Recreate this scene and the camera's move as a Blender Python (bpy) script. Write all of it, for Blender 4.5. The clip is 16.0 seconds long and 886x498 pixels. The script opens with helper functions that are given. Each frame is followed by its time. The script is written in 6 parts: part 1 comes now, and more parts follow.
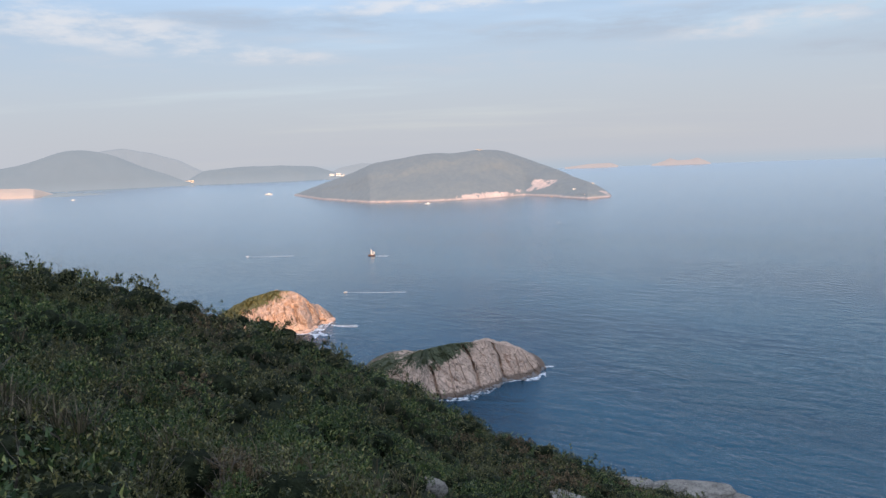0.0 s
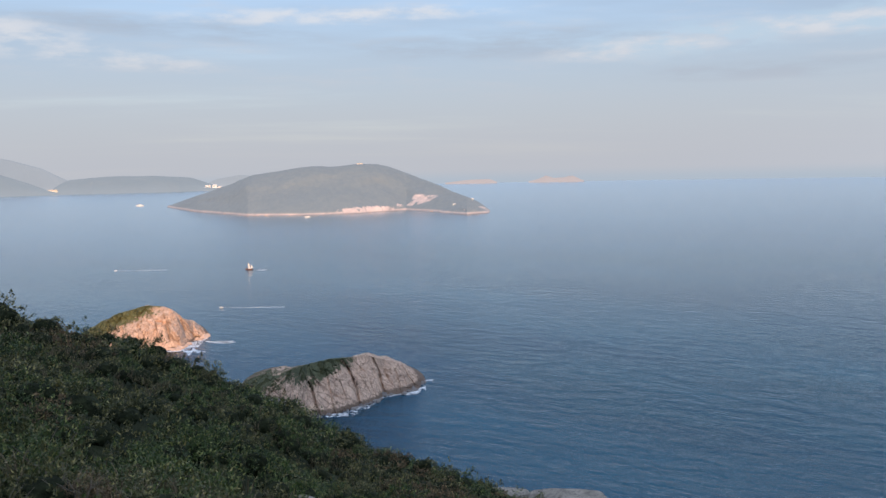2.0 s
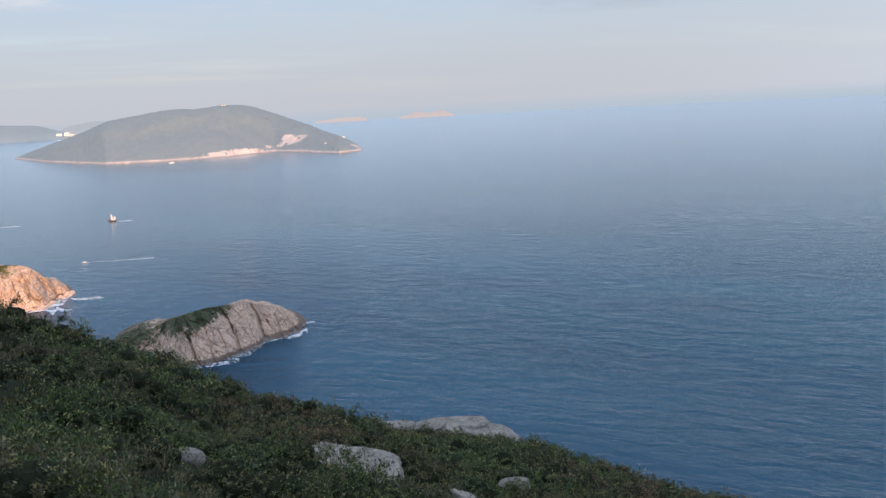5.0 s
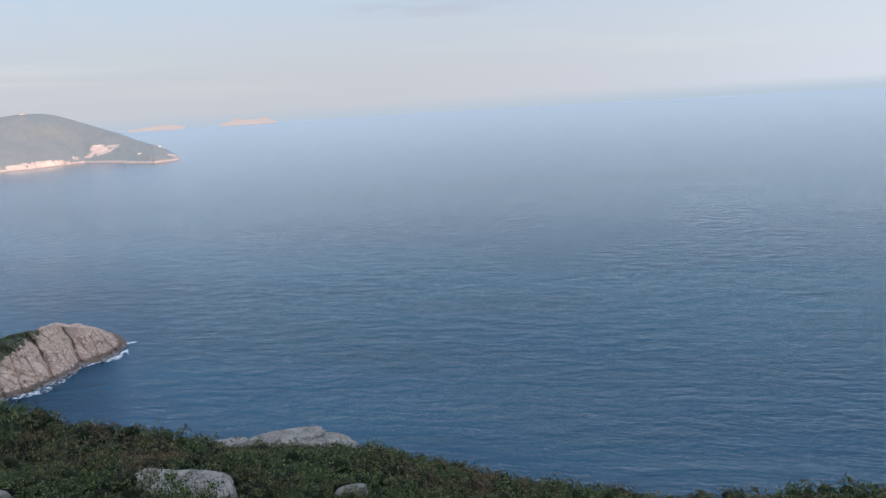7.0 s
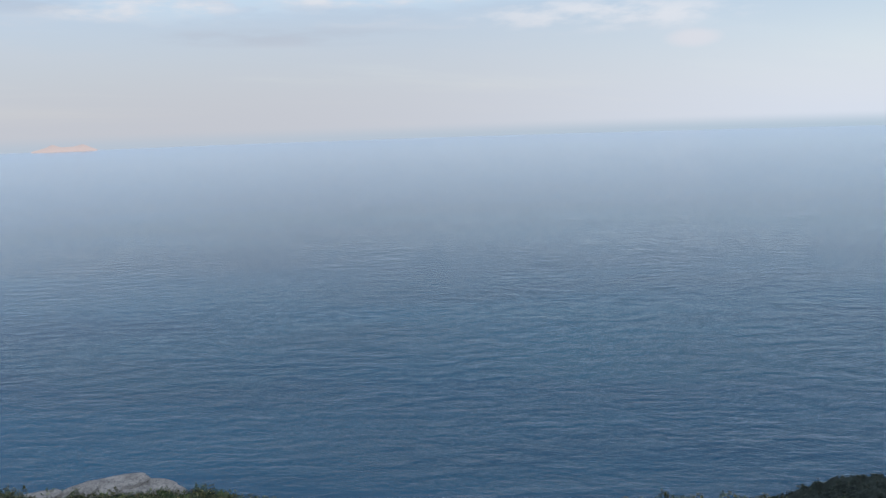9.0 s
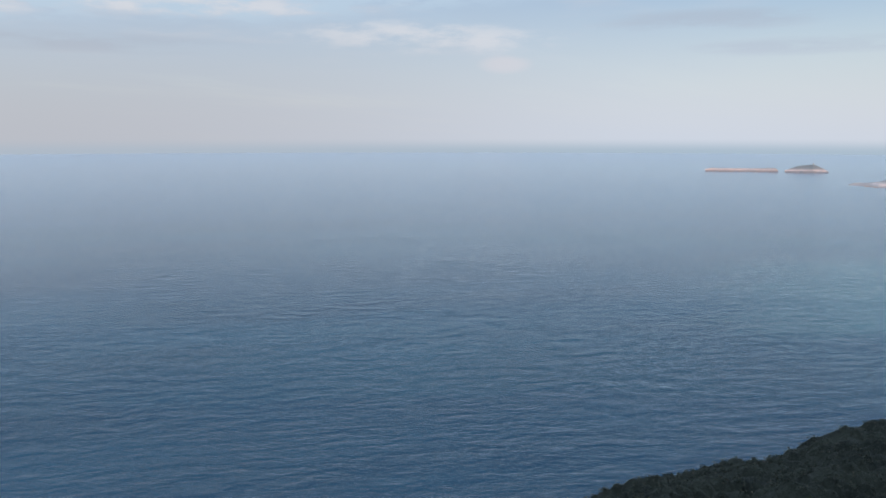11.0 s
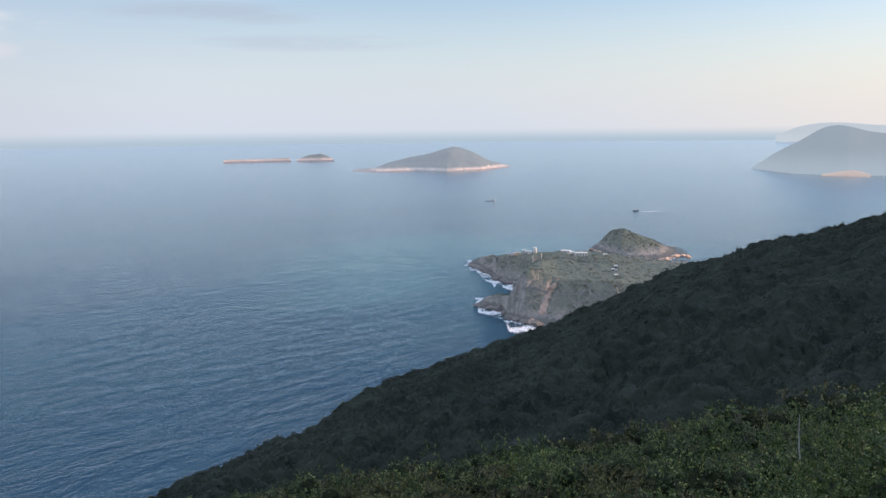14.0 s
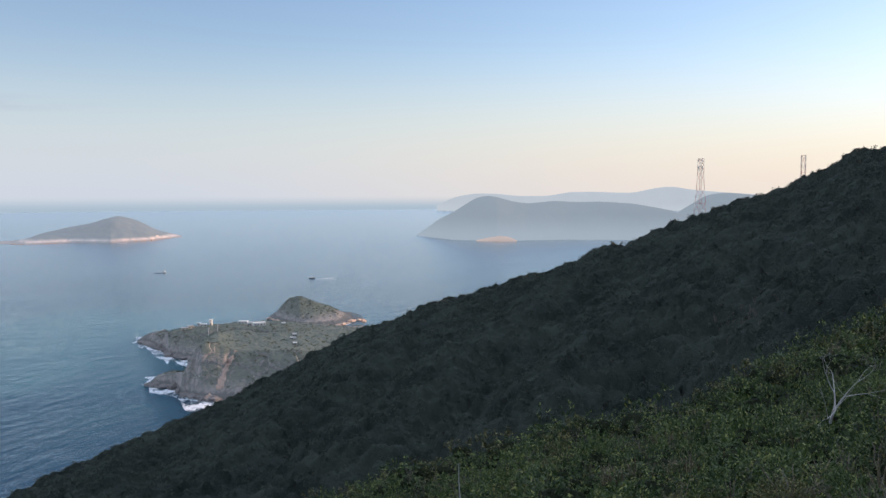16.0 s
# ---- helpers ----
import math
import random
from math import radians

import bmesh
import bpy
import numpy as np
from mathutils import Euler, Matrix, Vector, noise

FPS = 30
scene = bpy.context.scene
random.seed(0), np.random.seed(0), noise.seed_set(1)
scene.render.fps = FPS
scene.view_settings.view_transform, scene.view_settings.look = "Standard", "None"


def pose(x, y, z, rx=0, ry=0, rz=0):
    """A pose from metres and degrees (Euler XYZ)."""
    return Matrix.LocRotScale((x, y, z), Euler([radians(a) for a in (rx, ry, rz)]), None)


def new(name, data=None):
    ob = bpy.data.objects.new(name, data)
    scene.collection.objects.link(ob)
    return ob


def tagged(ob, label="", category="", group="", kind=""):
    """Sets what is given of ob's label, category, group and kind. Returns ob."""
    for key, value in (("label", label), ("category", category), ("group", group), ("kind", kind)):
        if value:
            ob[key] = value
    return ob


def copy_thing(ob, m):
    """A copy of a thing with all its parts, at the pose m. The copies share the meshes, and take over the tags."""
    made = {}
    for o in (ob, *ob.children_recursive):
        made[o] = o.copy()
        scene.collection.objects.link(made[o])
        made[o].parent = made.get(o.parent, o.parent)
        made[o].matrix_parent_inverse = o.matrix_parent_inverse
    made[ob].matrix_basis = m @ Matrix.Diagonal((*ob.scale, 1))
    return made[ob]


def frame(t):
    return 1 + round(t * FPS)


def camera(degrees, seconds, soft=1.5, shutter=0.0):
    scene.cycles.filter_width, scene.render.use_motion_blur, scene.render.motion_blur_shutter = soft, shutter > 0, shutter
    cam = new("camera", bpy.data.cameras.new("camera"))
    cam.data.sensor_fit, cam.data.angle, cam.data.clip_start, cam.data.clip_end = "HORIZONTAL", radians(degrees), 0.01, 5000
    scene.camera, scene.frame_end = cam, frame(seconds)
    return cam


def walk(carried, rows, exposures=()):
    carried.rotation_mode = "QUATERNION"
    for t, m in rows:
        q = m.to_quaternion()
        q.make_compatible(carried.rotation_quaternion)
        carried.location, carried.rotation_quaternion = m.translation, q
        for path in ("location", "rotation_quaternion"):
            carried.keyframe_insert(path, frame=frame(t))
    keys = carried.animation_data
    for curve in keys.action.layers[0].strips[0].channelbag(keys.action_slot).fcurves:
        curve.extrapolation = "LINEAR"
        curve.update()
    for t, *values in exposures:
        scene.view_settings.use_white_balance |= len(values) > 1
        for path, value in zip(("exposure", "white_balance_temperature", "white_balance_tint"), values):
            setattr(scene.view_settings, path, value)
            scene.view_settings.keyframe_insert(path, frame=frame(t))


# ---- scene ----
# ---------------------------------------------------------------- camera
# The camera is held half a metre in front of somebody who turns on the spot, 100 m over the sea.
EYE = 100.0
ARM = 0.5
TURNS = [  # seconds, heading to the left, tilt, lean
    (0.0, -0.00, -6.48, 2.25),
    (0.5, -1.65, -6.07, 1.99),
    (1.0, -3.33, -5.79, 1.76),
    (1.5, -5.27, -5.77, 1.46),
    (2.0, -8.27, -5.73, 1.15),
    (2.5, -10.82, -6.11, 1.34),
    (3.0, -12.44, -6.64, 1.48),
    (3.2, -13.03, -6.76, 1.50),
    (5.3, -18.48, -10.71, 3.12),
    (5.5, -19.52, -10.67, 3.13),
    (6.0, -22.68, -10.90, 3.02),
    (6.5, -25.63, -10.93, 3.44),
    (7.0, -29.46, -10.70, 3.37),
    (7.5, -34.15, -10.57, 2.91),
    (8.0, -36.54, -10.36, 2.46),
    (8.5, -38.39, -9.74, 2.20),
    (9.0, -40.82, -8.94, 1.85),
    (9.2, -41.95, -8.29, 1.55),
    (11.3, -55.62, -9.27, -0.05),
    (11.5, -57.15, -10.50, -0.08),
    (12.0, -61.02, -12.11, 0.39),
    (12.5, -66.74, -12.00, 0.69),
    (13.0, -74.21, -11.49, 0.91),
    (13.5, -81.21, -10.20, 0.77),
    (14.0, -86.05, -8.57, 0.62),
    (14.5, -90.46, -7.42, 0.61),
    (15.0, -96.76, -6.48, 0.46),
    (15.5, -103.09, -5.57, -0.02),
    (16.0, -108.45, -3.93, 0.17),
]


def held(yaw, tilt, lean):
    a = radians(yaw)
    return pose(-ARM * math.sin(a), ARM * math.cos(a), EYE, 90 + tilt, lean, yaw)


cam = camera(56.89, 16.0)
walk(cam, [(t, held(a, b, c)) for t, a, b, c in TURNS], exposures=[(0.0, 0.0), (1.0, 0.0), (2.5, -0.09), (3.2, -0.08), (5.5, 0.1), (6.5, 0.15), (7.5, 0.06), (9.0, 0.04), (11.4, -0.12), (12.0, -0.01), (12.5, 0.04), (14.5, 0.0), (16.0, -0.08)])

# ---------------------------------------------------------------- sky and sun
SUN_BEARING, SUN_HEIGHT = 183.0, 13.5  # degrees to the left of the first heading, over the horizon


def toward(bearing, height=0.0):
    a, e = radians(bearing), radians(height)
    return Vector((-math.sin(a) * math.cos(e), math.cos(a) * math.cos(e), math.sin(e)))


sun_data = bpy.data.lights.new("sun", "SUN")
sun_data.energy, sun_data.angle, sun_data.color = 5.0, radians(0.5), (1.0, 0.63, 0.39)
sun = new("sun", sun_data)
sun.rotation_euler = toward(SUN_BEARING, SUN_HEIGHT).to_track_quat("Z", "Y").to_euler()


class Nodes:
    """Short names for building node trees."""

    def __init__(self, tree):
        self.tree = tree
        tree.nodes.clear()

    def add(self, kind, inputs=None):
        n = self.tree.nodes.new(kind)
        for key, value in (inputs or {}).items():
            if isinstance(value, bpy.types.NodeSocket):
                self.tree.links.new(value, n.inputs[key])
            else:
                n.inputs[key].default_value = value
        return n

    def math(self, op, a, b=0.0, clamp=False):
        n = self.add("ShaderNodeMath", {0: a, 1: b})
        n.operation, n.use_clamp = op, clamp
        return n.outputs[0]

    def span(self, value, lo, hi, a=0.0, b=1.0, smooth=True):
        n = self.add("ShaderNodeMapRange", {"Value": value, 1: lo, 2: hi, 3: a, 4: b})
        n.interpolation_type = "SMOOTHSTEP" if smooth else "LINEAR"
        return n.outputs[0]

    def mix(self, fac, a, b):
        n = self.tree.nodes.new("ShaderNodeMix")
        n.data_type = "RGBA"
        for i, v in ((0, fac), (6, a), (7, b)):
            if isinstance(v, bpy.types.NodeSocket):
                self.tree.links.new(v, n.inputs[i])
            else:
                n.inputs[i].default_value = v if i == 0 else (*v[:3], 1.0)
        return n.outputs[2]

    def noise(self, vector, scale, detail=4.0, rough=0.55):
        return self.add("ShaderNodeTexNoise", {"Vector": vector, "Scale": scale, "Detail": detail, "Roughness": rough}).outputs[0]

    def mapping(self, vector, scale=(1, 1, 1), rotation=(0, 0, 0), location=(0, 0, 0)):
        return self.add("ShaderNodeMapping", {"Vector": vector, "Scale": scale, "Rotation": rotation, "Location": location}).outputs[0]


world = bpy.data.worlds.new("evening_sky")
scene.world = world
world.use_nodes = True
w = Nodes(world.node_tree)
SKY_TINT = (0.182, 0.180, 0.211)  # strength of the clear sky
sky = w.add("ShaderNodeTexSky")
sky.sky_type, sky.sun_disc = "NISHITA", False
sky.sun_elevation, sky.sun_rotation = radians(SUN_HEIGHT), radians(-SUN_BEARING)
sky.altitude, sky.air_density, sky.dust_density, sky.ozone_density = 100, 1.1, 0.5, 1.6
way = w.add("ShaderNodeTexCoord").outputs["Generated"]
axis = w.add("ShaderNodeSeparateXYZ", {0: way})
dx, dy, dz = axis.outputs
lift = w.math("ADD", w.math("MAXIMUM", dz, 0.0), 0.07)
flat = w.add("ShaderNodeCombineXYZ", {0: w.math("DIVIDE", dx, lift), 1: w.math("DIVIDE", dy, lift), 2: 0.0}).outputs[0]
# thin evening layer cloud, thickest over the north-east, clear towards the sun
sheet = w.noise(w.mapping(flat, (0.22, 0.55, 1), (0, 0, 0.35), (3.1, 1.7, 0)), 1.0, 6.0, 0.58)
# degrees round and up, for the single clouds
round_by = w.math("MULTIPLY", w.math("ARCTAN2", w.math("MULTIPLY", dx, -1.0), dy), 180 / math.pi)
up_by = w.math("MULTIPLY", w.math("ARCSINE", dz), 180 / math.pi)
chart = w.add("ShaderNodeCombineXYZ", {0: round_by, 1: up_by, 2: 0.0}).outputs[0]
streaks = w.noise(w.mapping(chart, (0.11, 0.62, 1), (0, 0, 0.05), (2.0, 5.0, 0)), 1.0, 7.0, 0.62)
puffs = w.noise(w.mapping(chart, (0.3, 1.0, 1), (0, 0, 0.09), (9.0, 1.0, 0)), 1.0, 6.0, 0.6)


def cloud(bearing, height, wide, tall, lean=0.0):
    """Soft mask of one cloud: its middle and its half width and height in degrees; lean: rise to the left."""
    u = w.math("DIVIDE", w.math("SUBTRACT", round_by, bearing), wide)
    rise_by = w.math("SUBTRACT", w.math("SUBTRACT", up_by, height), w.math("MULTIPLY", w.math("SUBTRACT", round_by, bearing), lean))
    v = w.math("DIVIDE", rise_by, tall)
    return w.span(w.math("ADD", w.math("MULTIPLY", u, u), w.math("MULTIPLY", v, v)), 1.0, 0.0)


def either(masks):
    out = masks[0]
    for one in masks[1:]:
        out = w.math("MAXIMUM", out, one)
    return out


bank = toward(10)
lean_to = w.math("ADD", w.math("MULTIPLY", dx, bank.x), w.math("MULTIPLY", dy, bank.y))
cover = w.span(lean_to, -0.35, 0.75)
thick = w.math("MULTIPLY", w.span(w.math("ADD", sheet, w.math("MULTIPLY", cover, 0.22)), 0.44, 0.74, 0.68, 1.0), w.math("MULTIPLY", cover, w.span(dz, 0.2, 0.42, 1.0, 0.2)))
bright = either([cloud(23, 8.9, 13, 1.9, 0.11), cloud(13, 7.2, 9, 0.9, 0.06), cloud(-21.5, 7.6, 8, 1.0, -0.03), cloud(-36, 8.4, 16, 1.0), cloud(-52, 6.6, 12, 1.4, 0.03),
                 cloud(25, 11.5, 12, 0.9), cloud(-2, 10.3, 16, 0.8, -0.03)])
light_cloud = w.math("MULTIPLY", w.span(w.math("ADD", puffs, w.math("MULTIPLY", bright, 0.12)), 0.46, 0.76), bright)
faint_cloud = w.math("MULTIPLY", w.span(streaks, 0.46, 0.72), w.math("MULTIPLY", w.span(up_by, 3.0, 6.5), w.math("MULTIPLY", cover, 0.4)))
blue_gap = w.math("MULTIPLY", either([cloud(-25, 7.9, 10, 1.5, -0.06), cloud(-40, 8.6, 14, 1.6, -0.03), cloud(-50, 10, 14, 2.0)]), w.span(puffs, 0.62, 0.4))
pink_cloud = w.math("MULTIPLY", cloud(-57.6, 4.8, 2.2, 0.75), w.span(puffs, 0.3, 0.55, 0.5, 1.0))
grey_cloud = w.math("MULTIPLY", either([cloud(-14, 8.2, 17, 1.2, -0.02), cloud(10, 9.3, 14, 0.9, 0.05), cloud(-30, 5.8, 13, 0.8), cloud(-77, 5.6, 10, 0.7), cloud(-71, 7.4, 9, 0.9)]), w.span(streaks, 0.36, 0.62, 0.0, 0.6))
dimmed = w.add("ShaderNodeVectorMath", {0: sky.outputs[0], 1: SKY_TINT})
dimmed.operation = "MULTIPLY"
# upper sky out of view, brightened towards the zenith to lift the shaded ground
overhead = w.span(dz, 0.32, 0.88)
base_sky = w.mix(overhead, dimmed.outputs[0], (0.92, 1.08, 1.4))
toned = w.mix(w.math("MULTIPLY", thick, 0.8), base_sky, (0.41, 0.50, 0.635))
toned = w.mix(faint_cloud, toned, (0.66, 0.68, 0.74))
toned = w.mix(grey_cloud, toned, (0.40, 0.48, 0.60))
toned = w.mix(w.math("MULTIPLY", blue_gap, 0.75), toned, (0.55, 0.71, 0.86))
toned = w.mix(w.math("MULTIPLY", light_cloud, 0.75), toned, (0.80, 0.81, 0.85))
toned = w.mix(w.math("MULTIPLY", pink_cloud, 0.6), toned, (0.84, 0.76, 0.77))
# the hazy band over the sea, warm towards the sun, mauve away from it
sunward = toward(180)
facing = w.math("ADD", w.math("MULTIPLY", dx, sunward.x), w.math("MULTIPLY", dy, sunward.y))
glow = w.span(facing, -0.97, -0.3)
band = w.mix(glow, (0.53, 0.55, 0.608), (0.675, 0.74, 0.855))
band = w.mix(w.span(facing, -0.1, 0.85), band, (0.93, 0.82, 0.74))
veil = w.span(dz, -0.01, 0.19, 0.92, 0.0)
toned = w.mix(veil, toned, band)
# under the horizon: the last stretch of open water beyond the sea's edge
far_sea = w.mix(glow, (0.46, 0.53, 0.62), (0.44, 0.55, 0.66))
toned = w.mix(w.span(dz, -0.002, -0.019), toned, far_sea)
back = w.add("ShaderNodeBackground", {"Color": toned, "Strength": 1.0})
w.add("ShaderNodeOutputWorld", {"Surface": back.outputs[0]})

# ---------------------------------------------------------------- materials


def material(name):
    m = bpy.data.materials.new(name)
    m.use_nodes = True
    return m, Nodes(m.node_tree)


def finish(n, shader):
    n.add("ShaderNodeOutputMaterial", {"Surface": shader})


def bump(n, height, strength, distance):
    return n.add("ShaderNodeBump", {"Height": height, "Strength": strength, "Distance": distance}).outputs[0]


def leaf_material(name, dark, light, tip=None, gloss=0.45, drift_scale=0.85):
    m, n = material(name)
    geo = n.add("ShaderNodeNewGeometry")
    rnd = geo.outputs["Random Per Island"]
    place = geo.outputs["Position"]
    drift = n.span(n.noise(place, drift_scale, 3.0), 0.34, 0.68)
    col = n.mix(n.math("ADD", n.math("MULTIPLY", rnd, 0.6), n.math("MULTIPLY", drift, 0.45)), dark, light)
    if tip:
        col = n.mix(n.span(rnd, 0.78, 0.96), col, tip)
    p = n.add("ShaderNodeBsdfPrincipled", {"Base Color": col, "Roughness": gloss, "Specular IOR Level": 0.22})
    tr = n.add("ShaderNodeBsdfTranslucent", {"Color": col})
    finish(n, n.add("ShaderNodeMixShader", {0: 0.14, 1: p.outputs[0], 2: tr.outputs[0]}).outputs[0])
    return m


LEAF_DARK = leaf_material("glossy_dark_leaves", (0.012, 0.026, 0.011), (0.09, 0.132, 0.043), (0.31, 0.32, 0.1))
LEAF_FRESH = leaf_material("fresh_green_leaves", (0.016, 0.042, 0.014), (0.115, 0.16, 0.045), (0.29, 0.295, 0.095))
LEAF_OLIVE = leaf_material("olive_leaves", (0.018, 0.024, 0.010), (0.13, 0.13, 0.05), (0.32, 0.275, 0.105))
LEAF_DRY = leaf_material("dry_brown_leaves", (0.07, 0.05, 0.03), (0.18, 0.125, 0.07), (0.3, 0.2, 0.1), 0.7)
GRASS = leaf_material("dry_grass_blades", (0.045, 0.042, 0.022), (0.17, 0.135, 0.08), (0.28, 0.22, 0.14), 0.7)
ISLET_SCRUB = leaf_material("islet_scrub", (0.05, 0.065, 0.03), (0.13, 0.14, 0.065), (0.18, 0.16, 0.08), 0.7)
# the cape's scrub is greyed and evened: haze put into the leaf colours
CAPE_SCRUB = leaf_material("cape_scrub", (0.085, 0.105, 0.082), (0.125, 0.14, 0.105), (0.145, 0.145, 0.11), 0.8)
FOREST_LEAF = leaf_material("hillside_foliage", (0.026, 0.038, 0.031), (0.076, 0.091, 0.064), (0.10, 0.098, 0.07), 0.7, 0.22)


def bark_material():
    m, n = material("grey_bark")
    pos = n.add("ShaderNodeTexCoord").outputs["Object"]
    g = n.noise(n.mapping(pos, (1, 1, 0.25)), 60, 5)
    col = n.mix(g, (0.07, 0.055, 0.04), (0.24, 0.2, 0.16))
    p = n.add("ShaderNodeBsdfPrincipled", {"Base Color": col, "Roughness": 0.85, "Normal": bump(n, g, 0.5, 0.004)})
    finish(n, p.outputs[0])
    return m


BARK = bark_material()


def dead_wood_material():
    m, n = material("bleached_dead_wood")
    pos = n.add("ShaderNodeTexCoord").outputs["Object"]
    g = n.noise(n.mapping(pos, (1, 1, 0.2)), 45, 5)
    p = n.add("ShaderNodeBsdfPrincipled", {"Base Color": n.mix(g, (0.32, 0.30, 0.275), (0.58, 0.55, 0.51)), "Roughness": 0.8,
                                           "Normal": bump(n, g, 0.4, 0.004)})
    finish(n, p.outputs[0])
    return m


DEAD_WOOD = dead_wood_material()


def soil_material():
    m, n = material("scrub_soil")
    pos = n.add("ShaderNodeNewGeometry").outputs["Position"]
    a, b = n.noise(pos, 0.35, 6), n.noise(pos, 6.0, 5)
    col = n.mix(n.span(a, 0.35, 0.65), (0.014, 0.021, 0.009), (0.026, 0.032, 0.015))
    col = n.mix(n.span(b, 0.5, 0.8), col, (0.036, 0.04, 0.02))
    p = n.add("ShaderNodeBsdfPrincipled", {"Base Color": col, "Roughness": 0.95, "Specular IOR Level": 0.1, "Normal": bump(n, b, 0.8, 0.15)})
    finish(n, p.outputs[0])
    return m


SOIL = soil_material()


def bush_shade_material():
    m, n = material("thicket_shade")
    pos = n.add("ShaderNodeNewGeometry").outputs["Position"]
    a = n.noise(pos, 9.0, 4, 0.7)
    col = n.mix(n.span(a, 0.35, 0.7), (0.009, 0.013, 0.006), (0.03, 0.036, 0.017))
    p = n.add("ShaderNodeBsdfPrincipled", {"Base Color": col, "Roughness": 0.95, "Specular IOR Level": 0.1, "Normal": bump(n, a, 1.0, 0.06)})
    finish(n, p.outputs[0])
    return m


BUSH_SHADE = bush_shade_material()


def canopy_material():
    m, n = material("woodland_canopy")
    pos = n.add("ShaderNodeNewGeometry").outputs["Position"]
    a, b = n.noise(pos, 0.07, 5, 0.65), n.noise(pos, 3.5, 5, 0.7)
    col = n.mix(n.span(a, 0.38, 0.64), (0.012, 0.019, 0.015), (0.034, 0.044, 0.033))
    col = n.mix(n.span(b, 0.45, 0.75), col, (0.056, 0.066, 0.05))
    p = n.add("ShaderNodeBsdfPrincipled", {"Base Color": col, "Roughness": 0.9, "Specular IOR Level": 0.2, "Normal": bump(n, b, 1.0, 0.5)})
    finish(n, p.outputs[0])
    return m


CANOPY = canopy_material()


def granite_material():
    m, n = material("weathered_granite")
    pos = n.add("ShaderNodeNewGeometry").outputs["Position"]
    patch, grain, fine = n.noise(pos, 0.9, 6, 0.6), n.noise(pos, 9, 6, 0.65), n.noise(pos, 70, 3)
    col = n.mix(n.span(patch, 0.3, 0.7), (0.20, 0.178, 0.148), (0.36, 0.32, 0.265))
    col = n.mix(n.span(grain, 0.52, 0.72), col, (0.11, 0.105, 0.095))
    col = n.mix(n.math("MULTIPLY", n.span(fine, 0.45, 0.7), 0.3), col, (0.40, 0.37, 0.33))
    veins = n.noise(n.mapping(pos, (1, 1, 3.5), (0.25, 0.15, 0)), 1.6, 5, 0.7)
    col = n.mix(n.math("MULTIPLY", n.span(n.math("ABSOLUTE", n.math("SUBTRACT", veins, 0.5)), 0.03, 0.0), 0.85), col, (0.045, 0.04, 0.035))
    relief = n.math("ADD", grain, n.math("MULTIPLY", fine, 0.3))
    p = n.add("ShaderNodeBsdfPrincipled", {"Base Color": col, "Roughness": 0.85, "Normal": bump(n, relief, 0.7, 0.05)})
    finish(n, p.outputs[0])
    return m


GRANITE = granite_material()


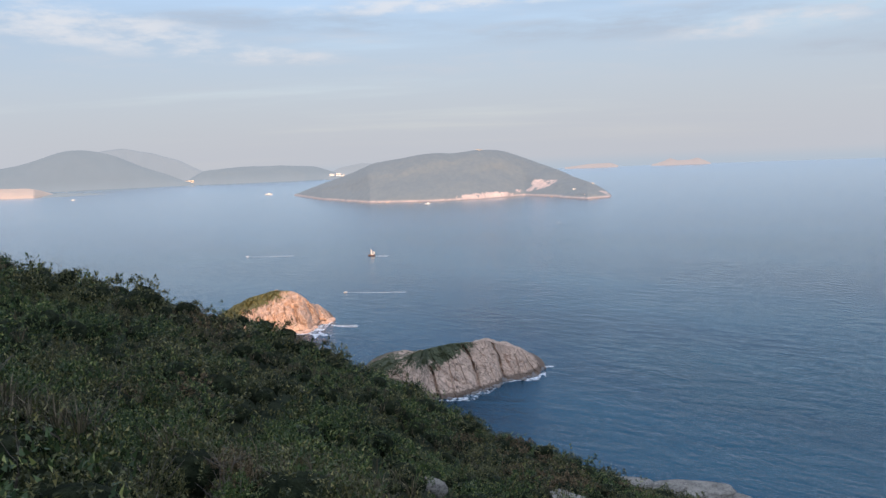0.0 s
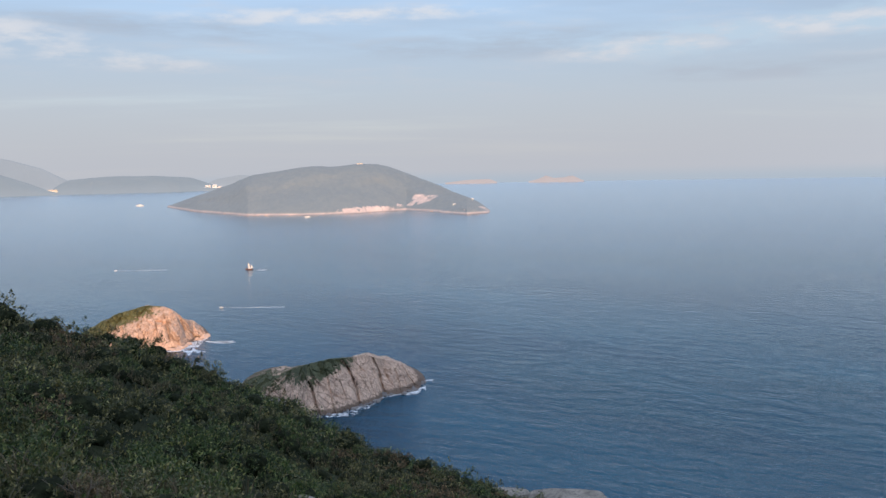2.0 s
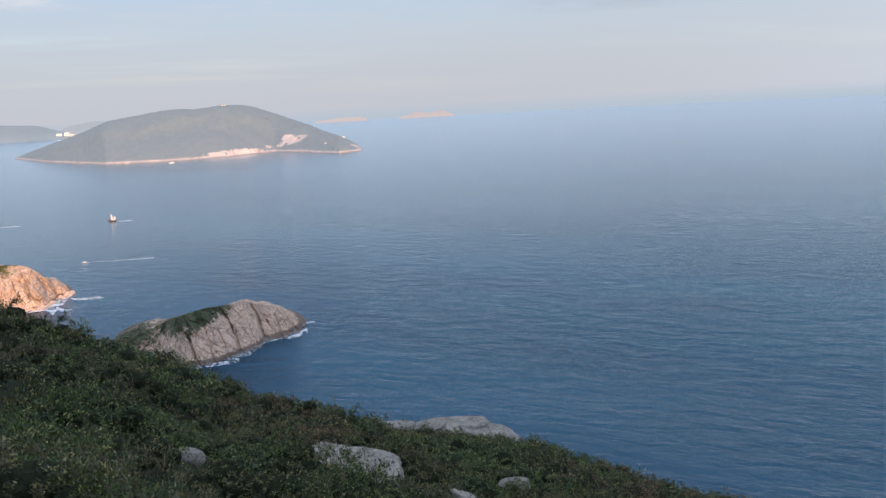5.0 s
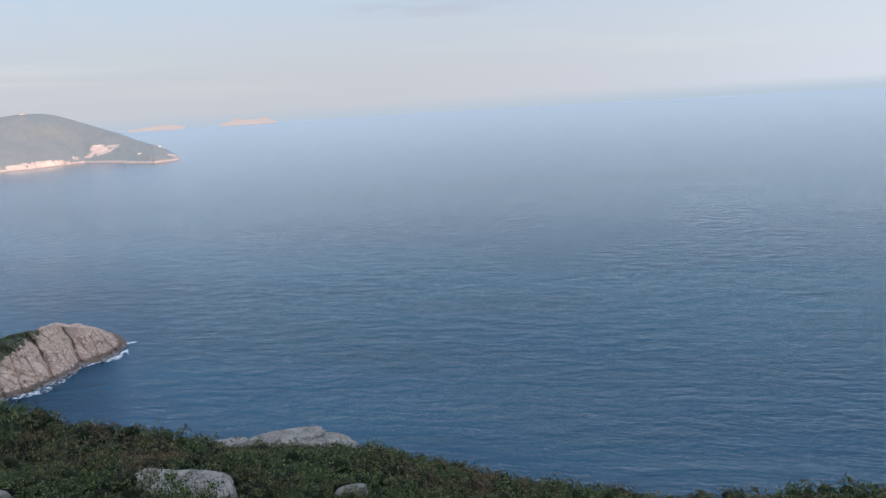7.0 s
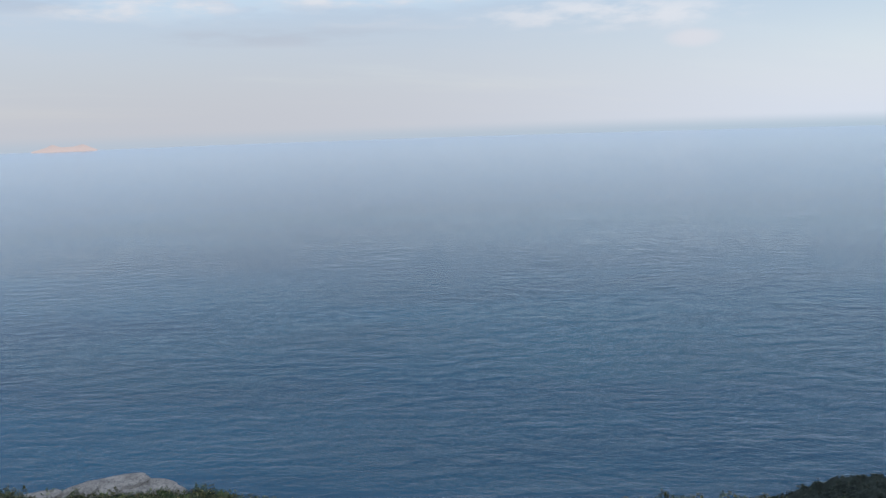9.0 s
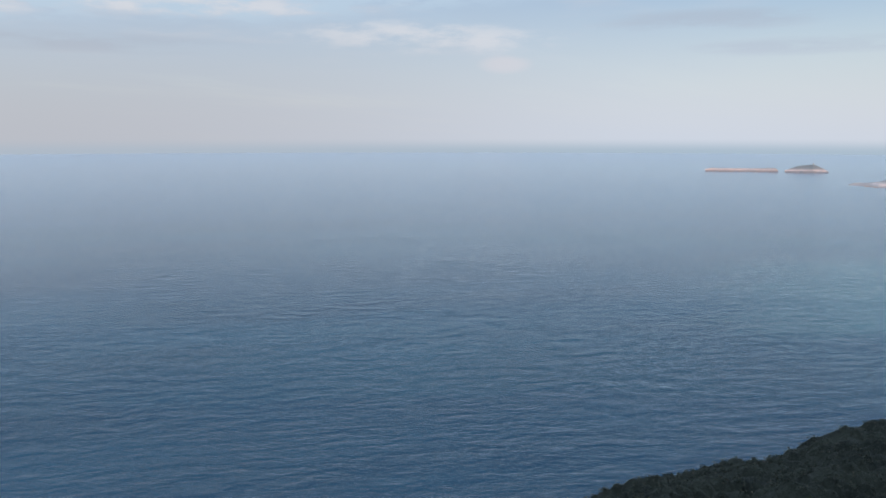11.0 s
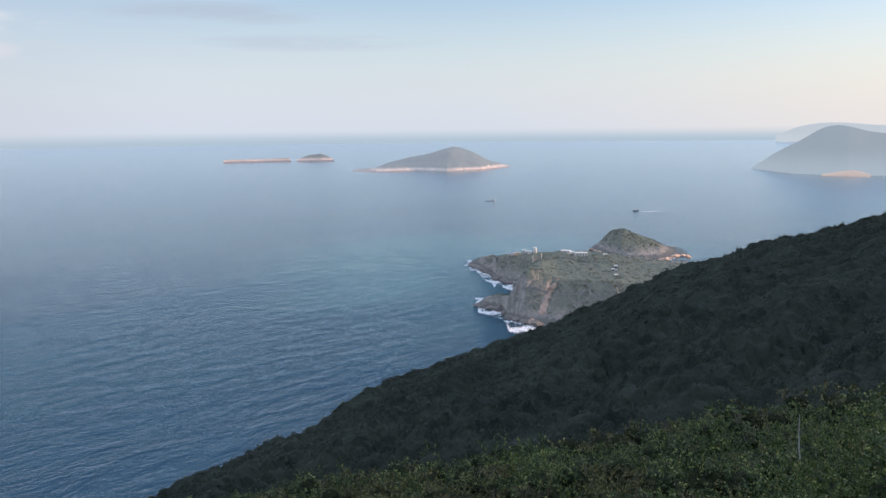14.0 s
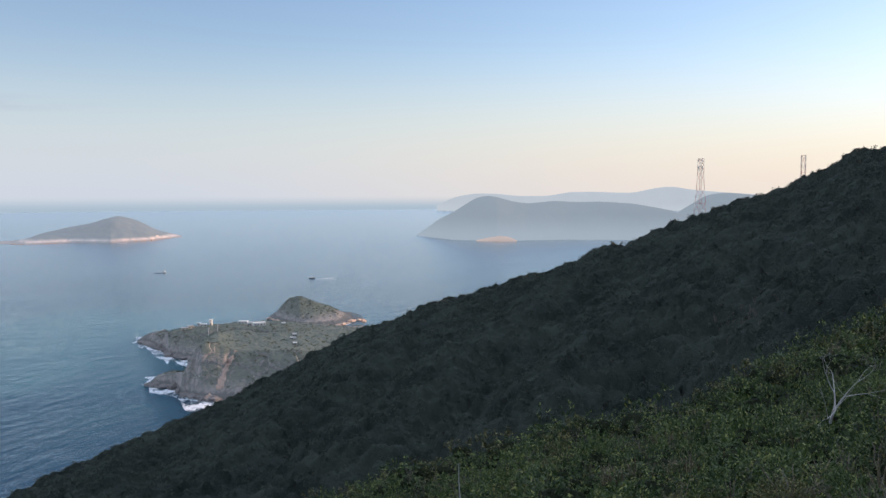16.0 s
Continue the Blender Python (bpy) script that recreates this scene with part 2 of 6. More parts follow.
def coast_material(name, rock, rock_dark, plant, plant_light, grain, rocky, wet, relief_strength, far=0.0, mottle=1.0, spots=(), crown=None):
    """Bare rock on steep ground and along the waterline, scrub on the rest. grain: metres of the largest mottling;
    rocky: how much of the land is bare; wet: height of the dark splash zone; far: haze put in as a glow of the land's
    surface;
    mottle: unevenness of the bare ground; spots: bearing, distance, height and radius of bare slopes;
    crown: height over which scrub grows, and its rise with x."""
    m, n = material(name)
    geo = n.add("ShaderNodeNewGeometry")
    pos = geo.outputs["Position"]
    up = n.add("ShaderNodeSeparateXYZ", {0: geo.outputs["Normal"]}).outputs[2]
    z = n.add("ShaderNodeSeparateXYZ", {0: pos}).outputs[2]
    big, mid = n.noise(pos, 1.0 / grain, 5, 0.6), n.noise(pos, 5.0 / grain, 6, 0.65)
    cells = n.add("ShaderNodeTexVoronoi", {"Vector": n.mapping(pos, (1, 1, 0.35)), "Scale": 5.0 / grain, "Randomness": 1.0})
    cells.feature = "DISTANCE_TO_EDGE"
    cracks = cells.outputs[0]
    bare = n.math("ADD", n.math("MULTIPLY", n.math("SUBTRACT", 1.0, up), 1.3), n.math("MULTIPLY", n.math("SUBTRACT", big, 0.5), 1.5 * mottle))
    bare = n.math("ADD", bare, n.math("MULTIPLY", n.math("SUBTRACT", mid, 0.5), 0.35 * mottle))
    for sb, sr, sz, wide in spots:
        away = n.add("ShaderNodeVectorMath", {0: n.mapping(pos, (1, 1, 3)), 1: tuple(toward(sb) * sr + Vector((0, 0, sz * 3)))})
        away.operation = "DISTANCE"
        ragged = n.math("ADD", away.outputs["Value"], n.math("MULTIPLY", n.math("SUBTRACT", mid, 0.5), wide * 2.2))
        spot = n.span(ragged, wide, wide * 0.3)
        bare = n.math("ADD", bare, n.math("MULTIPLY", spot, n.span(mid, 0.3, 0.6, 0.4, 1.6)))
    shore = n.span(z, wet * 5.0, wet * 1.5)
    fac = n.math("MAXIMUM", n.span(bare, 0.75 - rocky, 0.95 - rocky), n.math("MULTIPLY", shore, 0.9))
    if crown:
        east = n.add("ShaderNodeSeparateXYZ", {0: pos}).outputs[0]
        above = n.math("SUBTRACT", n.math("SUBTRACT", z, crown[0]), n.math("MULTIPLY", east, crown[1]))
        above = n.math("ADD", above, n.math("ADD", n.math("MULTIPLY", n.math("SUBTRACT", big, 0.5), 15.0), n.math("MULTIPLY", n.math("SUBTRACT", mid, 0.5), 18.0)))
        fac = n.math("MINIMUM", fac, n.span(above, 1.2, -0.6))
    stone = n.mix(n.span(mid, 0.35, 0.68), rock_dark, rock)
    stone = n.mix(n.math("MULTIPLY", n.span(cracks, 0.07, 0.0), 0.12 * mottle), stone, tuple(c * 0.35 for c in rock_dark))
    joints = n.add("ShaderNodeTexVoronoi", {"Vector": n.mapping(n.add("ShaderNodeVectorMath", {0: pos, 1: n.add("ShaderNodeTexNoise", {"Vector": pos, "Scale": 2.0 / grain}).outputs[1]}).outputs[0], (1, 1, 0.22)), "Scale": 1.5 / grain})
    joints.feature = "DISTANCE_TO_EDGE"
    plates = n.add("ShaderNodeTexVoronoi", {"Vector": n.mapping(pos, (1, 1, 0.6), (0.3, 0.5, 0.2)), "Scale": 2.2 / grain})
    tone = n.add("ShaderNodeSeparateColor", {0: plates.outputs["Color"]}).outputs[0]
    stone = n.mix(n.math("MULTIPLY", n.span(tone, 0.35, 1.0), 0.4 * mottle), stone, tuple(c * 0.8 for c in rock_dark))
    stone = n.mix(n.math("MULTIPLY", n.span(tone, 0.25, 0.0), 0.35 * mottle), stone, tuple(min(0.85, c * 1.12 + 0.03) for c in rock))
    stone = n.mix(n.math("MULTIPLY", n.span(joints.outputs[0], 0.045, 0.0), 0.6), stone, tuple(c * 0.2 for c in rock_dark))
    stone = n.mix(n.span(n.math("ADD", z, n.math("MULTIPLY", n.math("SUBTRACT", mid, 0.5), wet * 2.0)), wet * 2.0, wet * 1.2), stone, tuple(c * 0.4 for c in rock_dark))
    green = n.mix(n.span(mid, 0.3, 0.7), plant, plant_light)
    col = n.mix(fac, green, stone)
    relief = n.math("ADD", mid, n.math("MULTIPLY", cracks, 0.7))
    # the emission paints haze evenly over the land
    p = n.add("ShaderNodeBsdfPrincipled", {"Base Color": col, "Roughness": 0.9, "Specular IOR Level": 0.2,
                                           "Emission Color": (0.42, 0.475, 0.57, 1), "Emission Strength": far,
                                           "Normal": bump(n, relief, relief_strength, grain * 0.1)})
    finish(n, p.outputs[0])
    return m


ROCK_PINK, ROCK_DARK = (0.70, 0.50, 0.375), (0.46, 0.325, 0.245)
# same rock twice; the second's scrub is paler, its sunshine put into the colour
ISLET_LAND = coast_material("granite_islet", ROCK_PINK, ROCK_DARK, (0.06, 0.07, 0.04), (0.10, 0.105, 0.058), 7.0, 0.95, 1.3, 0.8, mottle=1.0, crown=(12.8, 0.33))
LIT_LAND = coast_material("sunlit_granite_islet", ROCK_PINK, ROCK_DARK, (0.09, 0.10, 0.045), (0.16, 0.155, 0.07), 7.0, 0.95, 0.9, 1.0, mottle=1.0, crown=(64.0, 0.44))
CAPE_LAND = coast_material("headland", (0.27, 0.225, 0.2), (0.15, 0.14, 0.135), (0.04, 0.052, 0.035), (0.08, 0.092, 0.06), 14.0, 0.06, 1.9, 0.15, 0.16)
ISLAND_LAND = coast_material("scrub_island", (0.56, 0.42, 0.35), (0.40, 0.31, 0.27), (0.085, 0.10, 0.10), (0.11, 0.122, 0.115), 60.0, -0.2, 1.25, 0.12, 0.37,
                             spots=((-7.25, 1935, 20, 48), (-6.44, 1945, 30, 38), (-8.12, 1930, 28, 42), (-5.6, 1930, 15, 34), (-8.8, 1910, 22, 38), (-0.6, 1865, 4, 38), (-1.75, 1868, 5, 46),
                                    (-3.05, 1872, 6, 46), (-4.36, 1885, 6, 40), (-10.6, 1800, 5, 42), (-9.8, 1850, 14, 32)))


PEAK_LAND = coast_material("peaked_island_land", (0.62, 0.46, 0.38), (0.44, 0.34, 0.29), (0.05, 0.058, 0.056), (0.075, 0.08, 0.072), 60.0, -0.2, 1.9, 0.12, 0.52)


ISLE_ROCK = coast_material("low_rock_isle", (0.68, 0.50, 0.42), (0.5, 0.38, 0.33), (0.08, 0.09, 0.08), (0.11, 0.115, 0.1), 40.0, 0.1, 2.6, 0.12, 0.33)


def paint_rock(name, colour):
    m, n = material(name)
    geo = n.add("ShaderNodeNewGeometry")
    g = n.noise(geo.outputs["Position"], 0.9, 5, 0.65)
    f = n.math("ADD", n.math("MULTIPLY", geo.outputs["Random Per Island"], 0.5), n.math("MULTIPLY", g, 0.5))
    col = n.mix(f, tuple(c * 0.6 for c in colour), tuple(c * 1.1 for c in colour))
    p = n.add("ShaderNodeBsdfPrincipled", {"Base Color": col, "Roughness": 0.85, "Normal": bump(n, g, 0.8, 0.4)})
    finish(n, p.outputs[0])
    return m


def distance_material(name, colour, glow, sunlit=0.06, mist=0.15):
    """Hills as a far backdrop: haze painted into colour and glow, paler towards the foot."""
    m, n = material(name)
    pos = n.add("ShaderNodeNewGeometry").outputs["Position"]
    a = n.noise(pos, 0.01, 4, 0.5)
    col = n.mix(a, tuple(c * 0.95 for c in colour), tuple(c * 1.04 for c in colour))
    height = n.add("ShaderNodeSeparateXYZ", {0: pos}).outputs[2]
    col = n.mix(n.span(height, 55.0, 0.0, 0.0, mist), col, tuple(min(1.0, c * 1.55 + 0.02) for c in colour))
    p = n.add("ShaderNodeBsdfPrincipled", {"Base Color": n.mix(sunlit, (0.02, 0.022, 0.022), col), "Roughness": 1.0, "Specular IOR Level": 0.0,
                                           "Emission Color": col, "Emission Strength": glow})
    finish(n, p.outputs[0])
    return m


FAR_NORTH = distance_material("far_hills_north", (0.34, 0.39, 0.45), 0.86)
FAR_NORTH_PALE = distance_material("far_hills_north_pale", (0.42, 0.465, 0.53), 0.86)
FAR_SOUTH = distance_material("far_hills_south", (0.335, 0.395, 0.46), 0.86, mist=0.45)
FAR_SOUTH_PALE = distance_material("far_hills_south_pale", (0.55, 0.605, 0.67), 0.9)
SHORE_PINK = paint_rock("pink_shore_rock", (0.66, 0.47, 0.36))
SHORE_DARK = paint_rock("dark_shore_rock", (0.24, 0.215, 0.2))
# sunlit peach and pink of the far rocks, put into their glow
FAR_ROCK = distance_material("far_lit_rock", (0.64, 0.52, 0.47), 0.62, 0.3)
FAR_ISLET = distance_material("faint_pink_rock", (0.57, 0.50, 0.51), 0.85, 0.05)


WAVE_LEAN = 1.3


def sea_material():
    m, n = material("sea_water")
    pos = n.add("ShaderNodeNewGeometry").outputs["Position"]
    # the crests run along the bearing of 50 degrees
    along = n.mapping(pos, (1, 1, 1), (0, 0, radians(-140)))
    cross = n.mapping(pos, (1, 1, 1), (0, 0, radians(-129)))
    # the fronts of the waves, towards the land, are steeper than their backs
    lean_by = n.add("ShaderNodeCombineXYZ", {1: n.math("MULTIPLY", n.noise(n.mapping(along, (0.06, 0.14, 1)), 1.0, 2, 0.5), WAVE_LEAN)}).outputs[0]
    leaning = n.add("ShaderNodeVectorMath", {0: n.mapping(along, (0.06, 0.14, 1)), 1: lean_by}).outputs[0]
    swell = n.noise(leaning, 1.0, 3, 0.5)
    chop = n.noise(n.mapping(cross, (0.21, 0.6, 1)), 1.0, 5, 0.64)
    ripple = n.noise(n.mapping(along, (0.65, 1.6, 1)), 1.0, 3, 0.6)
    patches = n.noise(n.mapping(along, (0.0025, 0.008, 1)), 1.0, 5, 0.6)
    gusts = n.noise(n.mapping(cross, (0.006, 0.016, 1)), 1.0, 4, 0.6)
    col = n.mix(n.span(patches, 0.35, 0.68), (0.0035, 0.035, 0.069), (0.007, 0.06, 0.104))
    # shallower, greener water over the rocks round the cape
    shelf = n.add("ShaderNodeVectorMath", {0: pos, 1: tuple(toward(-88.0) * 600.0)})
    shelf.operation = "DISTANCE"
    shoal = n.math("ADD", shelf.outputs["Value"], n.math("MULTIPLY", patches, 260.0))
    col = n.mix(n.span(shoal, 350.0, 200.0), col, (0.03, 0.118, 0.145))
    height = n.math("ADD", n.math("MULTIPLY", swell, 2.4), n.math("ADD", n.math("MULTIPLY", chop, 0.85), n.math("MULTIPLY", ripple, 0.35)))
    # the bump fades with distance, so far water mirrors the paler low sky
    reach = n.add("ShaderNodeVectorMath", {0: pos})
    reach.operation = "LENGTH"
    steep = n.math("MULTIPLY", n.span(reach.outputs["Value"], 150.0, 800.0, 0.7, 0.22), n.span(reach.outputs["Value"], 600.0, 3500.0, 1.0, 0.44))
    steep = n.math("MULTIPLY", steep, n.span(gusts, 0.3, 0.7, 0.7, 1.25))
    tilt = bump(n, height, steep, 1.0)
    # the reflection's tint darkens near and pales far out: haze put into colour
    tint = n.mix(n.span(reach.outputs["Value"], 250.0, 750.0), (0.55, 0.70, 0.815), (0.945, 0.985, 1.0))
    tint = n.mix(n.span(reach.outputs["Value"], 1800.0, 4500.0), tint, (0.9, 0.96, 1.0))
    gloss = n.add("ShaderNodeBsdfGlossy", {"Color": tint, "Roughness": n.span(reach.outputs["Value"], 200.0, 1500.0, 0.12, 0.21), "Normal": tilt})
    body = n.add("ShaderNodeBsdfDiffuse", {"Color": col, "Normal": tilt})
    # a wave's hidden back shows less than its front
    calm = bump(n, height, n.math("MULTIPLY", steep, 0.95), 1.0)
    fresnel = n.add("ShaderNodeFresnel", {"IOR": 1.46, "Normal": calm}).outputs[0]
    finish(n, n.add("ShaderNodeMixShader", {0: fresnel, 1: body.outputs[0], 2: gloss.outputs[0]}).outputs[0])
    return m


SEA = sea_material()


def foam_material(name, patchy, thin, thick):
    m, n = material(name)
    pos = n.add("ShaderNodeNewGeometry").outputs["Position"]
    a = n.math("ADD", n.math("MULTIPLY", n.noise(pos, 0.75, 6, 0.75), 1.0 - patchy), n.math("MULTIPLY", n.noise(pos, 0.11, 4, 0.6), patchy))
    p = n.add("ShaderNodeBsdfPrincipled", {"Base Color": (0.78, 0.8, 0.82, 1), "Roughness": 0.8})
    t = n.add("ShaderNodeBsdfTransparent")
    finish(n, n.add("ShaderNodeMixShader", {0: n.span(a, thin, thick), 1: t.outputs[0], 2: p.outputs[0]}).outputs[0])
    return m


FOAM = foam_material("sea_foam", 0.5, 0.44, 0.56)
WAKE_FOAM = foam_material("wake_foam", 0.0, 0.34, 0.55)


def paint(name, colour, rough=0.6, metal=0.0):
    m, n = material(name)
    pos = n.add("ShaderNodeTexCoord").outputs["Object"]
    a, b = n.noise(pos, 1.2, 5), n.noise(pos, 14, 4)
    f = n.math("ADD", n.math("MULTIPLY", a, 0.6), n.math("MULTIPLY", b, 0.4))
    col = n.mix(n.span(f, 0.3, 0.7), tuple(c * 0.8 for c in colour), colour)
    p = n.add("ShaderNodeBsdfPrincipled", {"Base Color": col, "Roughness": rough, "Metallic": metal, "Normal": bump(n, b, 0.15, 0.01)})
    finish(n, p.outputs[0])
    return m


WHITE = paint("white_paint", (0.8, 0.79, 0.76))
CREAM = paint("cream_plaster", (0.72, 0.63, 0.5))
RED = paint("red_oxide_paint", (0.5, 0.09, 0.06))
MAST_WHITE = paint("weathered_white_steel", (0.72, 0.68, 0.64), 0.5)
DARK_HULL = paint("dark_hull_paint", (0.12, 0.14, 0.18), 0.4)
BROWN_HULL = paint("varnished_hull", (0.16, 0.1, 0.075), 0.5)
GLASS_DARK = paint("dark_window_glass", (0.03, 0.035, 0.04), 0.1)
CANVAS = paint("sailcloth", (0.78, 0.74, 0.66), 0.8)
ROOF_GREY = paint("grey_roof", (0.38, 0.37, 0.36), 0.8)
SCAR_EARTH = paint("bare_reddish_earth", (0.55, 0.40, 0.32), 0.95)


# ---------------------------------------------------------------- building helpers


def polar(bearing, r, z=0.0):
    a = radians(bearing)
    return Vector((-math.sin(a) * r, math.cos(a) * r, z))


def mesh_of(name, verts, faces, mat, smooth=False):
    """A mesh from arrays: verts n x 3, faces m x 3 or m x 4."""
    verts, faces = np.asarray(verts, dtype=np.float32), np.asarray(faces, dtype=np.int32)
    me = bpy.data.meshes.new(name)
    k = faces.shape[1]
    me.vertices.add(len(verts))
    me.vertices.foreach_set("co", verts.ravel())
    me.loops.add(faces.size)
    me.loops.foreach_set("vertex_index", faces.ravel())
    me.polygons.add(len(faces))
    me.polygons.foreach_set("loop_start", np.arange(0, faces.size, k, dtype=np.int32))
    me.polygons.foreach_set("use_smooth", np.full(len(faces), smooth))
    me.update(calc_edges=True)
    me.materials.append(mat)
    return me


def part(name, bm, mat, parent, label=""):
    """One mesh object out of a bmesh, under a thing or under a part."""
    me = bpy.data.meshes.new(name)
    bm.to_mesh(me)
    bm.free()
    me.materials.append(mat)
    ob = new(name, me)
    ob.parent = parent
    return tagged(ob, label)


def grid_faces(rows, cols, wrap=False):
    i = np.arange(rows - 1)[:, None] * cols
    j = np.arange(cols if wrap else cols - 1)[None, :]
    k = (j + 1) % cols
    return np.stack([(i + j).ravel(), (i + k).ravel(), (i + cols + k).ravel(), (i + cols + j).ravel()], 1)


def box(bm, x0, x1, y0, y1, z0, z1, bevel=0.0):
    vs = [bm.verts.new(p) for p in ((x0, y0, z0), (x1, y0, z0), (x1, y1, z0), (x0, y1, z0), (x0, y0, z1), (x1, y0, z1), (x1, y1, z1), (x0, y1, z1))]
    fs = [bm.faces.new([vs[i] for i in q]) for q in ((3, 2, 1, 0), (4, 5, 6, 7), (0, 1, 5, 4), (1, 2, 6, 5), (2, 3, 7, 6), (3, 0, 4, 7))]
    if bevel:
        es = list({e for f in fs for e in f.edges})
        bmesh.ops.bevel(bm, geom=es, offset=bevel, segments=1, affect="EDGES")


def rod(bm, a, b, r0, r1=None, sides=6):
    a, b = Vector(a), Vector(b)
    r1 = r0 if r1 is None else r1
    q = (b - a).to_track_quat("Z", "Y")
    rings = []
    for p, r in ((a, r0), (b, r1)):
        rings.append([bm.verts.new(p + q @ Vector((r * math.cos(t), r * math.sin(t), 0))) for t in (2 * math.pi * i / sides for i in range(sides))])
    for i in range(sides):
        j = (i + 1) % sides
        bm.faces.new((rings[0][i], rings[0][j], rings[1][j], rings[1][i]))
    bm.faces.new(rings[1])
    bm.faces.new(rings[0][::-1])


def fbm(p, octaves=5):
    return noise.fractal(p, 1.0, 2.0, octaves, noise_basis="PERLIN_ORIGINAL")


# ---------------------------------------------------------------- the hill
# Around the camera, by bearing: the near slope's brow (rise in degrees, distance) and the further hillside's crest.
BROW = [(-215, 10, 40), (-190, 12, 45), (-165, 5, 45), (-150, -1, 45), (-137, -7.0, 42), (-131.7, -9.5, 38), (-128, -11.9, 36),
        (-124.7, -13.6, 34), (-118, -15.2, 32), (-111, -16.9, 31), (-106, -18.3, 30), (-99, -20.2, 30), (-92, -21.7, 31), (-86, -22.9, 33),
        (-79, -23.5, 35), (-70, -24.5, 38), (-60, -24.9, 45), (-55, -25.6, 50), (-50, -26.8, 56), (-44, -27.4, 62), (-38, -27.0, 66),
        (-31, -25.9, 68), (-27, -25.0, 69), (-24, -23.9, 70), (-20.5, -23.3, 70), (-14, -22.3, 68), (-10, -21.2, 62), (-4, -19.2, 52),
        (0, -17.6, 47), (3.2, -15.6, 44), (7.9, -13.3, 40), (12.5, -11.1, 37), (16.2, -9.7, 35), (19, -8.4, 34), (22.5, -7.1, 33),
        (25.7, -5.8, 32), (28.8, -4.7, 31), (36, -2.0, 32), (60, 4, 38), (100, 10, 40), (145, 10, 40)]
# beyond -145 degrees, unseen: crest heights set to shade the slope and nearer islet
CREST = [(-215, 21, 90), (-190, 21, 92), (-170, 20, 105), (-155, 17.5, 150), (-149, 12.5, 180), (-145, 4.4, 210), (-137, 2.5, 255), (-135, 2.4, 262), (-133, 1.1, 270),
         (-130, -0.3, 280), (-125.6, -1.8, 292), (-121, -3.7, 300), (-117, -5.1, 306), (-113, -6.8, 310), (-108, -7.85, 312), (-105, -8.9, 310),
         (-101, -10.4, 304), (-97, -12.35, 296), (-92, -14.6, 284), (-90, -15.4, 278), (-86, -16.5, 262), (-81, -18.4, 240), (-76, -20.7, 218),
         (-70, -22.8, 196), (-66.7, -23.8, 186), (-63, -25.0, 176), (-58, -27.5, 165), (-50, -33, 150)]
SCRUB = 0.55  # depth of the near scrub under its tops


def table(rows, bearing):
    b = np.array([r[0] for r in rows], dtype=float)
    return [np.interp(bearing, b, np.array([r[i] for r in rows], dtype=float)) for i in (1, 2)]


def ground(bearing, r):
    """Height of the bare hill at a bearing (degrees, -215 to 145) and a distance."""
    rise, rb = table(BROW, bearing)
    zb = rb * math.tan(radians(rise))
    slope = (zb + 1.8) / rb
    far = bearing < -50 or bearing > 60
    if r <= rb:
        z = -1.8 + slope * r
        depth = SCRUB * min(1.0, max(0.0, (r - 2.0) / 3.0))
    else:
        depth = SCRUB
        if far:
            b2 = bearing if bearing < 60 else bearing - 360
            crest, rd = table(CREST, b2)
            if b2 < -215:  # behind the camera the unseen shading ridge runs on and sinks to the north
                crest, rd = np.interp(b2, [-300, -270, -240, -215], [2, 9, 15, 19]), 90.0
            zr = rd * math.tan(radians(crest))
            r1 = min(95.0, rd * 0.75)
            z1 = min(r1 * math.tan(radians(rise - 2.5)), zr + 60)
            if r < r1:
                f = (r - rb) / (r1 - rb)
                z = zb + (z1 - zb) * f - 6.0 * math.sin(math.pi * f) * min(1.0, (rd - r1) / 60)
            elif r < rd:
                f = (r - r1) / (rd - r1)
                z = z1 + (zr - z1) * f
            else:
                d = r - rd
                z = zr - d * 0.55 - d * d * 0.0012 * (1 if bearing > -150 and bearing < 0 else 0)
        else:
            d = r - rb
            z = zb - d * (abs(slope) + 0.06) - 0.45 * d * min(1.0, d / 25.0)
    z += EYE - depth
    if r > 3.0:
        p = polar(bearing, r)
        hummock = max(0.0, fbm(Vector((p.x * 0.22, p.y * 0.22, 5.0)), 2) + 0.05) * 0.5 * min(1.0, max(0.0, r - 3.5) / 4.0)
        z += hummock if r < rb + 6 else 0.0
        wobble = fbm(Vector((p.x * 0.06, p.y * 0.06, 3.0)), 4) * min(0.45, 0.012 * r)
        if far and r > rb + 12 and bearing < 0:
            hollow = max(0.0, noise.noise(Vector((bearing * 0.13 + r * 0.014, r * 0.007, 3.0))) + 0.1) * 9.0
            wobble -= hollow * min(1.0, (r - rb - 12) / 40) * max(0.0, min(1.0, (float(table(CREST, bearing)[1]) - r) / 70))
        if r > rb:
            wobble += fbm(Vector((p.x * 0.022, p.y * 0.022, 9.0)), 4) * min(1.3, (r - rb) * 0.03)
        z += wobble
    return max(z, -6.0)


